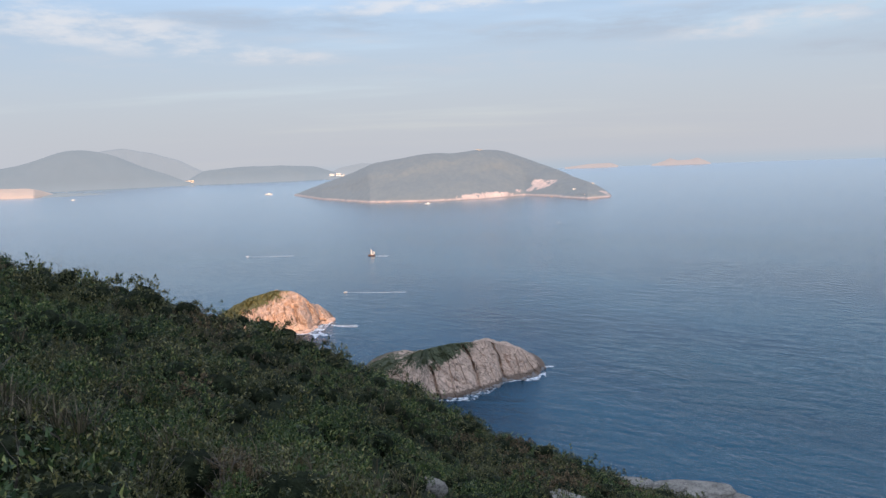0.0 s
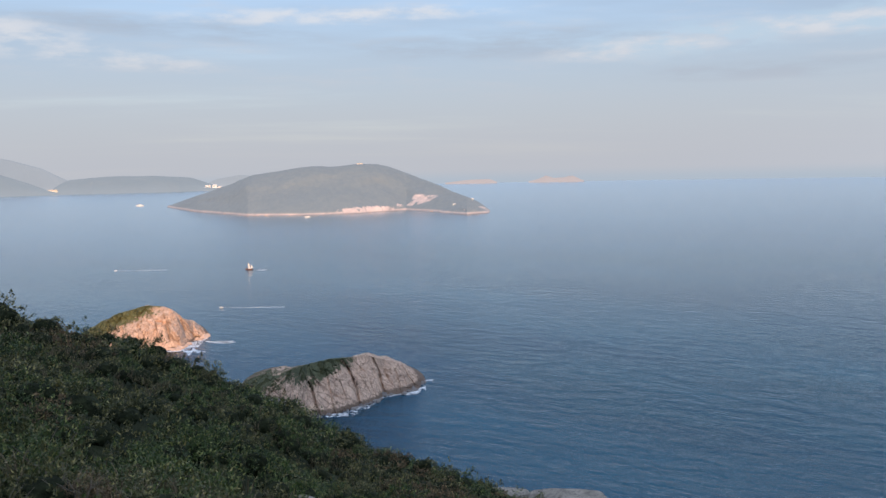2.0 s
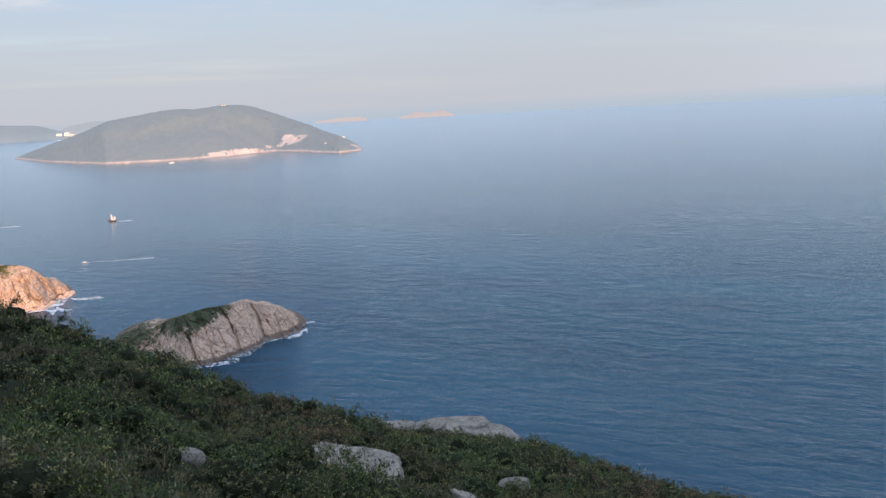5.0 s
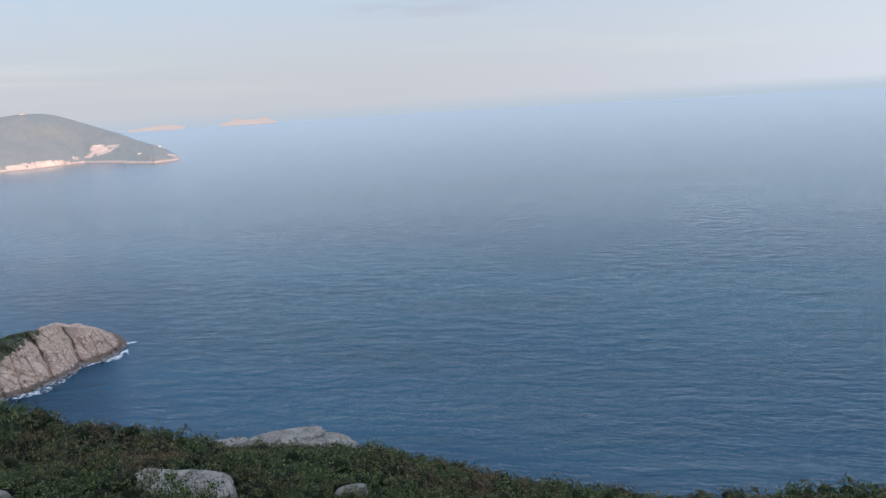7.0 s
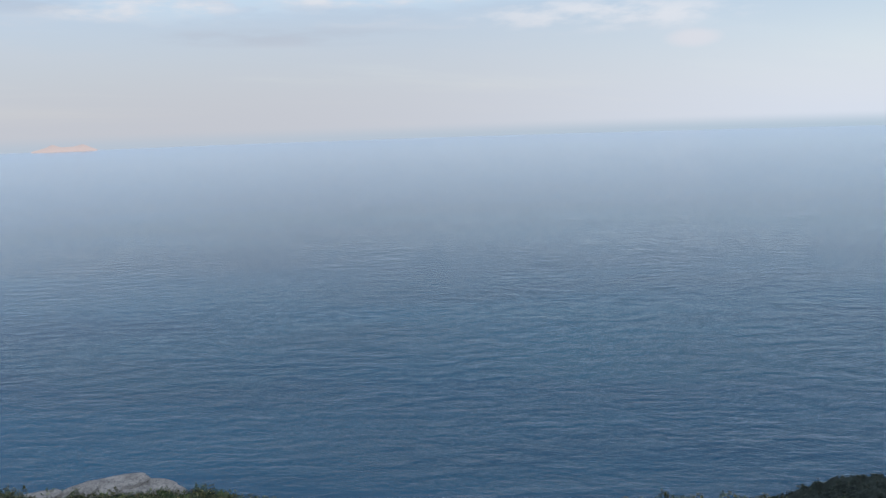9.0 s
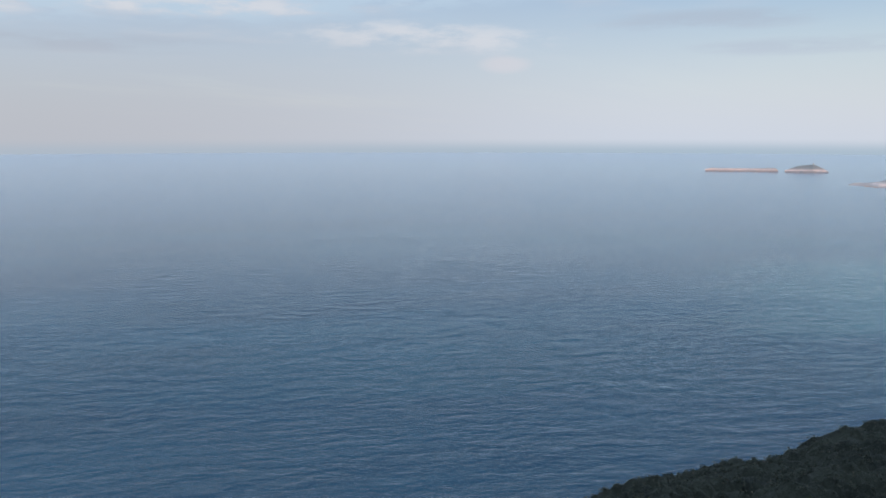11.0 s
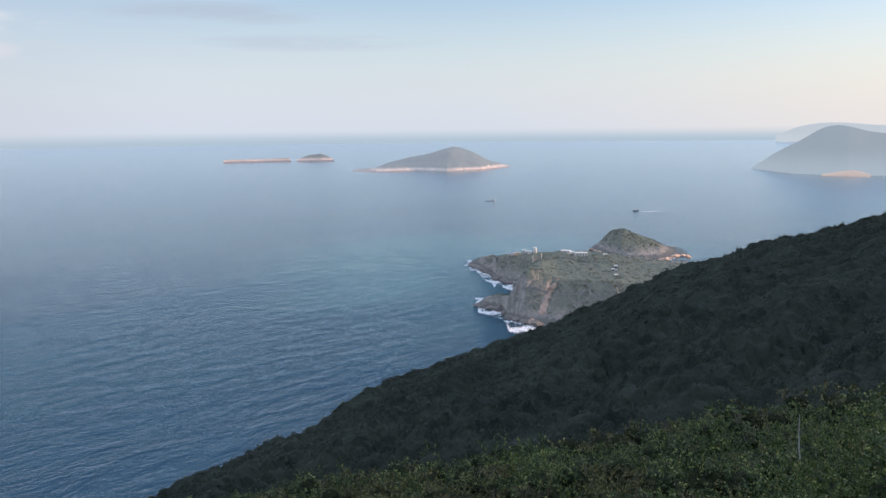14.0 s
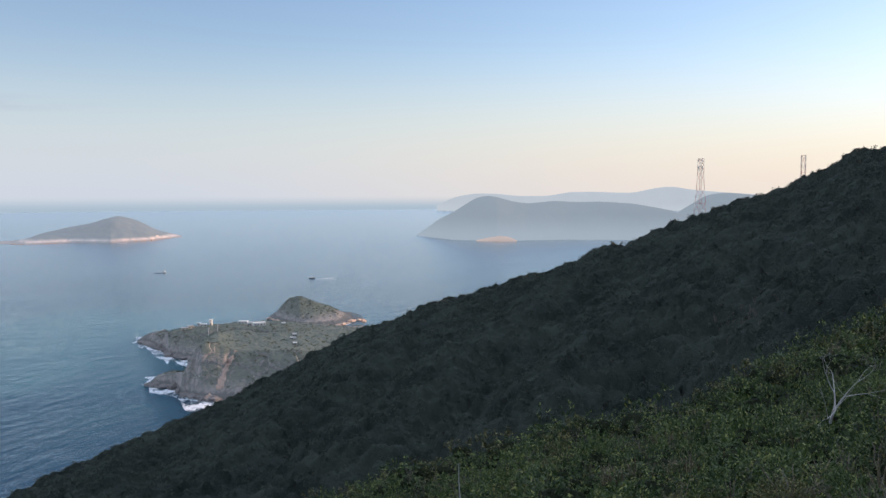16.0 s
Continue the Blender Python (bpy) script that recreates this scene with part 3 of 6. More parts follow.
def hill():
    bearings = np.concatenate([np.arange(-214, -146, 2.0), np.arange(-146, 40, 0.6), np.arange(40, 146, 2.0)])
    radii = np.concatenate([[0.01, 0.8, 1.6], np.geomspace(2.4, 130, 80), np.arange(134, 330, 5.0), np.arange(335, 640, 15.0)])
    verts = np.zeros((len(radii), len(bearings), 3), dtype=np.float32)
    for j, b in enumerate(bearings):
        s, c = -math.sin(radians(b)), math.cos(radians(b))
        for i, r in enumerate(radii):
            verts[i, j] = (s * r, c * r, ground(b, r) - 0.2 * min(1.0, max(0.0, (r - 2.0) / 2.0)))
    me = mesh_of("ground", verts.reshape(-1, 3), grid_faces(len(radii), len(bearings), wrap=True), SOIL, True)
    return tagged(new("ground", me), "steep coastal hillside of dark soil under dense scrub", "hillside", kind="structure")


hill()

# ---------------------------------------------------------------- the sea


def sea():
    radii = np.concatenate([[0.1], np.geomspace(60, 4950, 60)])
    n = 180
    a = np.linspace(0, 2 * math.pi, n, endpoint=False)
    v = np.zeros((len(radii), n, 3))
    v[:, :, 0], v[:, :, 1] = radii[:, None] * np.cos(a), radii[:, None] * np.sin(a)
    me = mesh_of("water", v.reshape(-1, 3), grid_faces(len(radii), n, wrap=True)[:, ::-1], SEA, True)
    return tagged(new("water", me), "open blue sea with a low evening swell", "sea", kind="structure")


sea()

# ---------------------------------------------------------------- islands and far land


LAND = {}


def waterline(depression):
    return EYE / math.tan(radians(-depression))


def fracture(p, size, seed, run):
    """How far a block of jointed granite stands out at a point, from about -1 to 1, with narrow clefts between the blocks.
    run: below 1, how far the joints run on down the slope."""
    q = Vector((p.x + p.z * 0.6, p.y * run, p.z * run - p.x * 0.12)) / size
    q += Vector((fbm(q * 0.9 + Vector((seed, 0, 0)), 2), 0, fbm(q * 0.9 + Vector((0, seed, 0)), 2))) * 0.35
    dist, cells = noise.voronoi(q)
    proud = noise.cell(cells[0] * 7.3 + Vector((seed, 1.7, 0.3))) - 0.5
    return proud - 0.7 * max(0.0, 1.0 - (dist[1] - dist[0]) / 0.1)


def landmass(name, label, tops, shore, depth, mat, category="island", crest_at=0.45, cols=150, rows=44, rough=1.0, cell=20.0,
             steep=0.6, nearest=None, kind="", gully=0.0, smooth=0.03, clefts=(), spurs=0.09, front=None, plateau=0.0, blocks=(), deep=()):
    """A body of land over the sea. tops: (bearing, rise in degrees) of its skyline; shore: (bearing, dip in degrees) of the
    near waterline; depth: metres from near to far shore; crest_at: where between them the crest runs; steep: below 1 for cliffs;
    front: share of the mesh's rows on the near face; plateau: height kept behind the crest; blocks: size, relief and run of the rock's joints;
    deep: share of the depth by bearing."""
    tb, te = np.array([t[0] for t in tops]), np.array([t[1] for t in tops])
    sb, se = np.array([t[0] for t in shore]), np.array([t[1] for t in shore])
    order, order2 = np.argsort(tb), np.argsort(sb)
    lo, hi = tb.min(), tb.max()
    verts = np.zeros((rows, cols, 3), dtype=np.float32)
    skyline = np.interp(np.linspace(lo, hi, cols), tb[order], te[order])
    reach = max(2, int(cols * smooth))
    kernel = np.hanning(2 * reach + 3)[1:-1]
    skyline = np.convolve(np.pad(skyline, reach, mode="edge"), kernel / kernel.sum(), mode="valid")
    nf = int(rows * (front or crest_at))
    steps = np.concatenate([np.linspace(0, crest_at, nf, endpoint=False), np.linspace(crest_at, 1, rows - nf)])
    for j in range(cols):
        u = j / (cols - 1)
        b = lo + (hi - lo) * u
        r0 = waterline(np.interp(b, sb[order2], se[order2]))
        if nearest:
            r0 = min(r0, nearest)
        full = max(0.01, 1 - abs(2 * u - 1) ** 2.6) ** 0.5
        d = depth * full
        if deep:
            d *= np.interp(b, sorted(k[0] for k in deep), [k[1] for k in sorted(deep)])
        rc = r0 + d * crest_at
        zc = max(EYE + rc * math.tan(radians(skyline[j])), 0.5 * rough)
        for i in range(rows):
            v = float(steps[i])
            if v < crest_at:
                s = v / crest_at
                h = (1 - (1 - s) ** 1.35) ** steep * (0.93 + 0.07 * s)
            else:
                s = (1 - v) / (1 - crest_at)
                h = (plateau + (1 - plateau) * s) * min(1.0, s / 0.12) if plateau else s ** 0.75
            r = r0 + d * v
            p = polar(b, r)
            q = Vector((p.x / cell, p.y / cell, zc / cell + h))
            amp = rough * min(1.0, full * 1.3) * min(1.0, h * 2.5) * (1 - 0.55 * max(0.0, 1 - abs(v - crest_at) * 6))
            bulge = fbm(q, 5) * amp
            ridge = (abs(fbm(q * 2.3 + Vector((5, 1, 3)), 4)) - 0.25) * amp * 0.9
            side = fbm(q * 1.4 + Vector((11, 4, 2)), 4) * rough * 1.2 * full
            # steep joints that run down the face
            joint = noise.noise(Vector((b * r0 * 0.0175 / (cell * 0.55), s * 0.8, 7.0)))
            side -= max(0.0, 0.25 - abs(joint)) * rough * 6.0 * gully * (1 if v < crest_at else 0) * math.sin(math.pi * min(1.0, s)) * full
            z = -3.0 * rough if i in (0, rows - 1) else zc * h + bulge - ridge * (0 if abs(v - crest_at) < 0.08 else 1)
            r += side * (1.0 - 0.8 * h)
            if v < crest_at:
                for top_b, foot_b, cut, wide in clefts:
                    off_b = (b - foot_b - (top_b - foot_b) * s + 0.12 * fbm(Vector((s * 4, foot_b, 1.0)), 3)) / wide
                    r += cut * math.exp(-off_b * off_b) * math.sin(math.pi * min(1.0, s * 0.9 + 0.12)) * (0.6 + 0.4 * full)
            # spurs and hollows of the slopes
            spur = fbm(Vector((b * r0 * 0.0175 / (depth * 0.55), s * 1.3, 2.0 + tb[0])), 3)
            r += spur * d * spurs * math.sin(math.pi * min(1.0, s))
            if blocks and 0 < i < rows - 1:
                p = polar(b, r, z)
                near = min(1.0, h * 3.0) * (1.0 if v < crest_at else max(0.25, 1.0 - (v - crest_at) * 3))
                out = sum(fracture(p, size, 3.0 + k, run) * relief for k, (size, relief, run) in enumerate(blocks)) * near
                r -= out * 0.75
                z += out * 0.5 * min(1.0, abs(v - crest_at) * 12 + 0.35)
            verts[i, j] = (-math.sin(radians(b)) * r, math.cos(radians(b)) * r, z)
    me = mesh_of(name, verts.reshape(-1, 3), grid_faces(rows, cols), mat, rough > 2.5)
    ob = tagged(new(name, me), label, category, kind=kind)
    LAND[ob.name] = verts
    return ob


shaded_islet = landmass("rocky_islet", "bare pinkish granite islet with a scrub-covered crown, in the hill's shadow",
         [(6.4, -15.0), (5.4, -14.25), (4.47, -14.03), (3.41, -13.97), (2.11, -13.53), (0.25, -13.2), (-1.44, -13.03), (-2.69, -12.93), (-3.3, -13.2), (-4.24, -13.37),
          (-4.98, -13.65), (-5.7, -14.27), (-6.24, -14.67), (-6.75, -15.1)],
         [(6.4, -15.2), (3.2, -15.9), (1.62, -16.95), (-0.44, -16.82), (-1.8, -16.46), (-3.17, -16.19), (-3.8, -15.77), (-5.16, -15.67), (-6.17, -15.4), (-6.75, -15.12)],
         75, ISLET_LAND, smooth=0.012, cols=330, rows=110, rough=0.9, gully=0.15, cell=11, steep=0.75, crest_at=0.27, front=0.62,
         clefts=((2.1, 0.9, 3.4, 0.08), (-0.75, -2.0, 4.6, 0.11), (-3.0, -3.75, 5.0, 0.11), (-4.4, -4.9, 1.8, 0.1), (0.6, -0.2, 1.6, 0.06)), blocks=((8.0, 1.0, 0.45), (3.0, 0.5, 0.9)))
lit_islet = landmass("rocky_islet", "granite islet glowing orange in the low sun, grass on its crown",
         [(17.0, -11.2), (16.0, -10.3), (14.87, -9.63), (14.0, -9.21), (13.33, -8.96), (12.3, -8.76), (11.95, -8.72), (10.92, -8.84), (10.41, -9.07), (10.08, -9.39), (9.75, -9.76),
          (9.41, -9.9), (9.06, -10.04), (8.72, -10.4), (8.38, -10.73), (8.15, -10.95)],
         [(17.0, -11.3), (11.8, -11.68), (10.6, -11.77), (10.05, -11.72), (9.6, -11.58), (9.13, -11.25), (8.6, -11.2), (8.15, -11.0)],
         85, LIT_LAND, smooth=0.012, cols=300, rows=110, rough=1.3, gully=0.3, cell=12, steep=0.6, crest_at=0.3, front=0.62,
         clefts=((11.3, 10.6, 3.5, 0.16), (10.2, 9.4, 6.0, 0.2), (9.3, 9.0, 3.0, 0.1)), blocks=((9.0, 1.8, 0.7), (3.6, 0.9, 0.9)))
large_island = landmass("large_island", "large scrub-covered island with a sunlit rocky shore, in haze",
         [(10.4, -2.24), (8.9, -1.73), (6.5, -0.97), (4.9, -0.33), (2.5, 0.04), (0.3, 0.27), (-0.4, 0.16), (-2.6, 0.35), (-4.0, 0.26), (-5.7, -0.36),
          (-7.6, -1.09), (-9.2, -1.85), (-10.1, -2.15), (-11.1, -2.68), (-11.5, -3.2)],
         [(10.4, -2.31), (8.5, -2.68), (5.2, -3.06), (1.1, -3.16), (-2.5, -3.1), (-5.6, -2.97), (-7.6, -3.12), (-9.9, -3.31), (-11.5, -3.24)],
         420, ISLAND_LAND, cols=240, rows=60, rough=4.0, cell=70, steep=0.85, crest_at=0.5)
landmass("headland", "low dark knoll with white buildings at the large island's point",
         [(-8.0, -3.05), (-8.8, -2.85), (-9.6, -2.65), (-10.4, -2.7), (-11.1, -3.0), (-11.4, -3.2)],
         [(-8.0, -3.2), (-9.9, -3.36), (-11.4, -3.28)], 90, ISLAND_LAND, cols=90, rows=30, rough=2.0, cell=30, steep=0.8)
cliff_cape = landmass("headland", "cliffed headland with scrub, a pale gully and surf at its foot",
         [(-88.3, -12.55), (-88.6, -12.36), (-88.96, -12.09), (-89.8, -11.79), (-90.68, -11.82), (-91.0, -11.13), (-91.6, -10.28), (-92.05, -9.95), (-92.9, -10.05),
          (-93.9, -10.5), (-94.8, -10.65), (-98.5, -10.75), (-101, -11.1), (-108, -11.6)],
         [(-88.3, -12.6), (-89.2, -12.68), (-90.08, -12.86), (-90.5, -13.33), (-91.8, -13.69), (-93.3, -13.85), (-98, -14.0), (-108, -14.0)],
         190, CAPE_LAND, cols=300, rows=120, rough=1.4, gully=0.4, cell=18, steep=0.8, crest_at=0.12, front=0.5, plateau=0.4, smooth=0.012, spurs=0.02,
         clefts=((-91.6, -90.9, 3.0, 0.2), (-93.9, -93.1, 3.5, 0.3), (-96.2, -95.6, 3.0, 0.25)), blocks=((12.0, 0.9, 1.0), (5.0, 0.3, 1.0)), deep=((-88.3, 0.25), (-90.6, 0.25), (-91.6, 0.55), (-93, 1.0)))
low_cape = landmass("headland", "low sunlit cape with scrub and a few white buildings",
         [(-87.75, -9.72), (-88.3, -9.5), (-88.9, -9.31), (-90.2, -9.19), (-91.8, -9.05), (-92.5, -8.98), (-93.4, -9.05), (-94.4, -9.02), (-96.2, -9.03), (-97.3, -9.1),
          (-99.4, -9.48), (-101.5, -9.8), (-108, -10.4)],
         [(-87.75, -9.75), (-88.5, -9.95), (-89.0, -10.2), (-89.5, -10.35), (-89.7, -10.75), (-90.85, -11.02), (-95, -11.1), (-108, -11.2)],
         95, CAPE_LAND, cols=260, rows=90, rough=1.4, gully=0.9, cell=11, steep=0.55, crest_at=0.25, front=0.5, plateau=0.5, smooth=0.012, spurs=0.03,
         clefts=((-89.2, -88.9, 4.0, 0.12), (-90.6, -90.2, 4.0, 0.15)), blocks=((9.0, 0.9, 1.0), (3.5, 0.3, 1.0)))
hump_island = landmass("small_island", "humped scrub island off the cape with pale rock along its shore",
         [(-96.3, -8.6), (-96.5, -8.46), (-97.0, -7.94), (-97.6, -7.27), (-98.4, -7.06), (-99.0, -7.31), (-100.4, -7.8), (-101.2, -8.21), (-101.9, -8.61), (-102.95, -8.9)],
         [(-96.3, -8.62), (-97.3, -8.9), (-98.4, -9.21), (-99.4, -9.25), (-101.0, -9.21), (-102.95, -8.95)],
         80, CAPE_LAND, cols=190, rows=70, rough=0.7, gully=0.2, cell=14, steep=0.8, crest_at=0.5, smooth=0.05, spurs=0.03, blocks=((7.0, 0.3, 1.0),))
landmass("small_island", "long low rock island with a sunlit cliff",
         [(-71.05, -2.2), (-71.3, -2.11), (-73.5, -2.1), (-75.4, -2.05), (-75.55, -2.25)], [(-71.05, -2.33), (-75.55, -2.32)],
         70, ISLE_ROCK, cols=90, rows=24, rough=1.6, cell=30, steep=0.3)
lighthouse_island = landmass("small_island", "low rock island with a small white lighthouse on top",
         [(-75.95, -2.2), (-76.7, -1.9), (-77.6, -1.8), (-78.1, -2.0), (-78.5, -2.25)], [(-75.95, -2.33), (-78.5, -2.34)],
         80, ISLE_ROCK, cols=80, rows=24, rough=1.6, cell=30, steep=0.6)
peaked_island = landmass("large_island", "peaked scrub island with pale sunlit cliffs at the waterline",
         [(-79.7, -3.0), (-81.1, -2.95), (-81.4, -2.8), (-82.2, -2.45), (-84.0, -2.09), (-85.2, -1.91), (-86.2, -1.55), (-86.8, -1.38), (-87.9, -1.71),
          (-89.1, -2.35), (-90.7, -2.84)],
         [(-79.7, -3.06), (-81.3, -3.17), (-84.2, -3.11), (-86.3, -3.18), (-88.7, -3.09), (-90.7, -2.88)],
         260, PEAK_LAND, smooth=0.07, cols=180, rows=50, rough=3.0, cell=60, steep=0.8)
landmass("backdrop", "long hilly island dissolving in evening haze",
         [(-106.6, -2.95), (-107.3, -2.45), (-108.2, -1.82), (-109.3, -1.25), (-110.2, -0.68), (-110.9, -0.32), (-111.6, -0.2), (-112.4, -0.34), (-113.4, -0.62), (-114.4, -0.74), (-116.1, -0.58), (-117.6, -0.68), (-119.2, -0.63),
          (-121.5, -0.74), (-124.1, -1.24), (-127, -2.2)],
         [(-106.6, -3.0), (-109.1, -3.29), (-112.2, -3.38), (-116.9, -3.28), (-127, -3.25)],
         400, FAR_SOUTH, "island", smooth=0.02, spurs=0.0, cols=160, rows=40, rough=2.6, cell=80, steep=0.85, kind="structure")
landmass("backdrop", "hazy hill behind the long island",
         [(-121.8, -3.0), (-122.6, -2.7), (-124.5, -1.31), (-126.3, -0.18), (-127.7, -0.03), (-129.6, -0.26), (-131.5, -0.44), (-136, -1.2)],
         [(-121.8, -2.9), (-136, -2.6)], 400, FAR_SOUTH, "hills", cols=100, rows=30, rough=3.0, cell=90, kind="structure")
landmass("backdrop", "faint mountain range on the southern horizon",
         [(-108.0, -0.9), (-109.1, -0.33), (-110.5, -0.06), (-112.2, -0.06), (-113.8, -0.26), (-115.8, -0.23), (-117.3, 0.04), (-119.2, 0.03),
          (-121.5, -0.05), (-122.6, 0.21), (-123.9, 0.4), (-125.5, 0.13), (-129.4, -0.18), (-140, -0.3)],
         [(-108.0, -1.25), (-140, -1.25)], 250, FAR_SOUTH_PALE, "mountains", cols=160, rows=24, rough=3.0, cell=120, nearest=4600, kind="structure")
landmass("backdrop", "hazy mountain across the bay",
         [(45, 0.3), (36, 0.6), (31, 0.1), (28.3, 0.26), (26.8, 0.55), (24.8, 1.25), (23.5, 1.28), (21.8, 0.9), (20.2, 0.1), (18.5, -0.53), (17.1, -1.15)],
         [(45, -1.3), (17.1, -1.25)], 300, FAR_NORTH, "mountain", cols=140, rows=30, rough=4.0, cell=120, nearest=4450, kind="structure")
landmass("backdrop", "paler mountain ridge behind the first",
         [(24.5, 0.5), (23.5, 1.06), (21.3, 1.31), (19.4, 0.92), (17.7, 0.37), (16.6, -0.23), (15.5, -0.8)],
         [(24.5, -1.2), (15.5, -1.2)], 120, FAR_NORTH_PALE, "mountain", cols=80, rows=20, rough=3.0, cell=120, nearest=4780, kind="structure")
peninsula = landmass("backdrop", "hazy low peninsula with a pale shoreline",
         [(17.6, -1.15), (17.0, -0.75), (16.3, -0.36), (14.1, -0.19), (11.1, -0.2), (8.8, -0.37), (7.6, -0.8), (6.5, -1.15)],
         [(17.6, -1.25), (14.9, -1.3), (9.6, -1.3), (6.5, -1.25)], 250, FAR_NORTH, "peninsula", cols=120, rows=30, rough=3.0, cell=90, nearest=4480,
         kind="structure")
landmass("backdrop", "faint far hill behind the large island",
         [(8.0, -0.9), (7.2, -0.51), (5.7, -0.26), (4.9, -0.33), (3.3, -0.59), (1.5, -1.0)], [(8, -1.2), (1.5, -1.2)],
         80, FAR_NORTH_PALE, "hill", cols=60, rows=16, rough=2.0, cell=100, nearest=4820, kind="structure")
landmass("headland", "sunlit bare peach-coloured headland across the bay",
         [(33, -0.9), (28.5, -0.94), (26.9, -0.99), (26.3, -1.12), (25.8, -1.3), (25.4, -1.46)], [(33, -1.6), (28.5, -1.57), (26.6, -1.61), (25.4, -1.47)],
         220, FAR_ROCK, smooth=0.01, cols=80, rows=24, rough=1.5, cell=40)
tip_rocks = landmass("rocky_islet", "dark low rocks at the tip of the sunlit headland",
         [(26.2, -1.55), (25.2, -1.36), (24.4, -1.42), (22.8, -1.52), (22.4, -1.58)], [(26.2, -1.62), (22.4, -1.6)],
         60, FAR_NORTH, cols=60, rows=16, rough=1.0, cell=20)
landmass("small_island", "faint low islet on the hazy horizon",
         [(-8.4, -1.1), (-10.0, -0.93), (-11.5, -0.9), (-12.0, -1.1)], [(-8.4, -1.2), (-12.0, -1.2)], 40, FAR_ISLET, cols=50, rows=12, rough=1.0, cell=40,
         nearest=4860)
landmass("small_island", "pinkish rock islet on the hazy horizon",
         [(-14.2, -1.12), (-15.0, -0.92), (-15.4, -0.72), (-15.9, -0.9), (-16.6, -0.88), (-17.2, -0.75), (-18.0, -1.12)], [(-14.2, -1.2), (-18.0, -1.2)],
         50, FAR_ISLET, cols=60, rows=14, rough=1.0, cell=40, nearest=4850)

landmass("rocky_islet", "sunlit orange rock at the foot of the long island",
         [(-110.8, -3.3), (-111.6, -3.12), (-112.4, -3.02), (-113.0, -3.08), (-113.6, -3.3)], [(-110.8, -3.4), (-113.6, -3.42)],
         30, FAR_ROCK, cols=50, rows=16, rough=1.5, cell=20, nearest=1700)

# ---------------------------------------------------------------- foliage


def leaf_cloud(rng, leaves, radius, height, length, width, blobs=9, corners=4):
    """A domed bush: leaves in small tufts at the ends of its twigs, on a body of a few rounded lumps. Verts, 3 or 4 a leaf."""
    cen = rng.normal(size=(blobs, 3))
    cen /= np.linalg.norm(cen, axis=1)[:, None]
    cen *= rng.uniform(0.2, 0.62, (blobs, 1))
    cen[:, 2] = np.abs(cen[:, 2])
    cen[0] = (0, 0, 0.3)
    size = rng.uniform(0.3, 0.46, blobs)
    # twig ends over the lumps, looking up and out
    tufts = max(blobs * 2, leaves // 11)
    own = rng.integers(0, blobs, tufts)
    d = rng.normal(size=(tufts, 3))
    d[:, 2] = d[:, 2] * 0.8 + 0.75
    d /= np.linalg.norm(d, axis=1)[:, None]
    end = (cen[own] + d * (size[own] * rng.uniform(0.8, 1.12, tufts))[:, None]) * (radius, radius, height)
    end[:, 2] = np.maximum(end[:, 2], 0.02)
    which = rng.integers(0, tufts, leaves)
    out = d[which]
    ax = out * 0.75 + (0, 0, 0.25) + rng.normal(size=(leaves, 3)) * 0.55
    ax /= np.linalg.norm(ax, axis=1)[:, None]
    p = end[which] + rng.normal(size=(leaves, 3)) * length * 0.55 - ax * length * 0.3
    nrm = np.cross(ax, np.cross(out + (0, 0, 0.9) + rng.normal(size=(leaves, 3)) * 0.5, ax))
    nrm /= np.linalg.norm(nrm, axis=1)[:, None] + 1e-6
    side = np.cross(nrm, ax)
    ln = length * rng.uniform(0.7, 1.25, (leaves, 1))
    wd = width * rng.uniform(0.7, 1.25, (leaves, 1))
    if corners == 3:
        v = np.stack([p - side * wd * 0.5, p + side * wd * 0.5, p + ax * ln], 1)
        return v.reshape(-1, 3).astype(np.float32)
    v = np.stack([p, p + ax * ln * 0.5 + side * wd * 0.5 + nrm * ln * 0.08, p + ax * ln, p + ax * ln * 0.5 - side * wd * 0.5 + nrm * ln * 0.08], 1)
    return v.reshape(-1, 3).astype(np.float32)


def bush_core(rng, radius, height, blobs=7):
    """Inner growth of a bush as a solid lumpy dome, near-black for the shade in its gaps, 3 corners a face."""
    bm = bmesh.new()
    bmesh.ops.create_icosphere(bm, subdivisions=2, radius=1.0)
    tris = [[v.co.copy() for v in f.verts] for f in bm.faces if f.calc_center_median().z > -0.25]
    bm.free()
    cen = rng.normal(size=(blobs, 3)) * (0.32, 0.32, 0.2)
    out = []
    for tri in tris:
        for d in tri:
            t = min(0.62, max(0.4, *(0.38 + 0.45 * max(0.0, float(np.dot(c, d))) for c in cen)))
            out.append((d.x * t * radius, d.y * t * radius, max(-0.3, d.z * t * height)))
    return np.array(out, dtype=np.float32)


def blade_tuft(rng, blades, height, spread, broad=0.007):
    """Grass blades that bend outward: two quads a blade."""
    out = []
    for _ in range(blades):
        a, h, l = rng.uniform(0, 6.28), height * rng.uniform(0.6, 1.2), spread * rng.uniform(0.3, 1.1)
        o = np.array([math.cos(a), math.sin(a), 0])
        s = np.array([-o[1], o[0], 0]) * broad
        b0, b1, b2 = o * 0.05, o * (0.05 + l * 0.35) + (0, 0, h * 0.65), o * (0.05 + l) + (0, 0, h)
        out += [b0 - s, b0 + s, b1 + s, b1 - s, b1 - s, b1 + s, b2 + s * 0.2, b2 - s * 0.2]
    return np.array(out, dtype=np.float32)


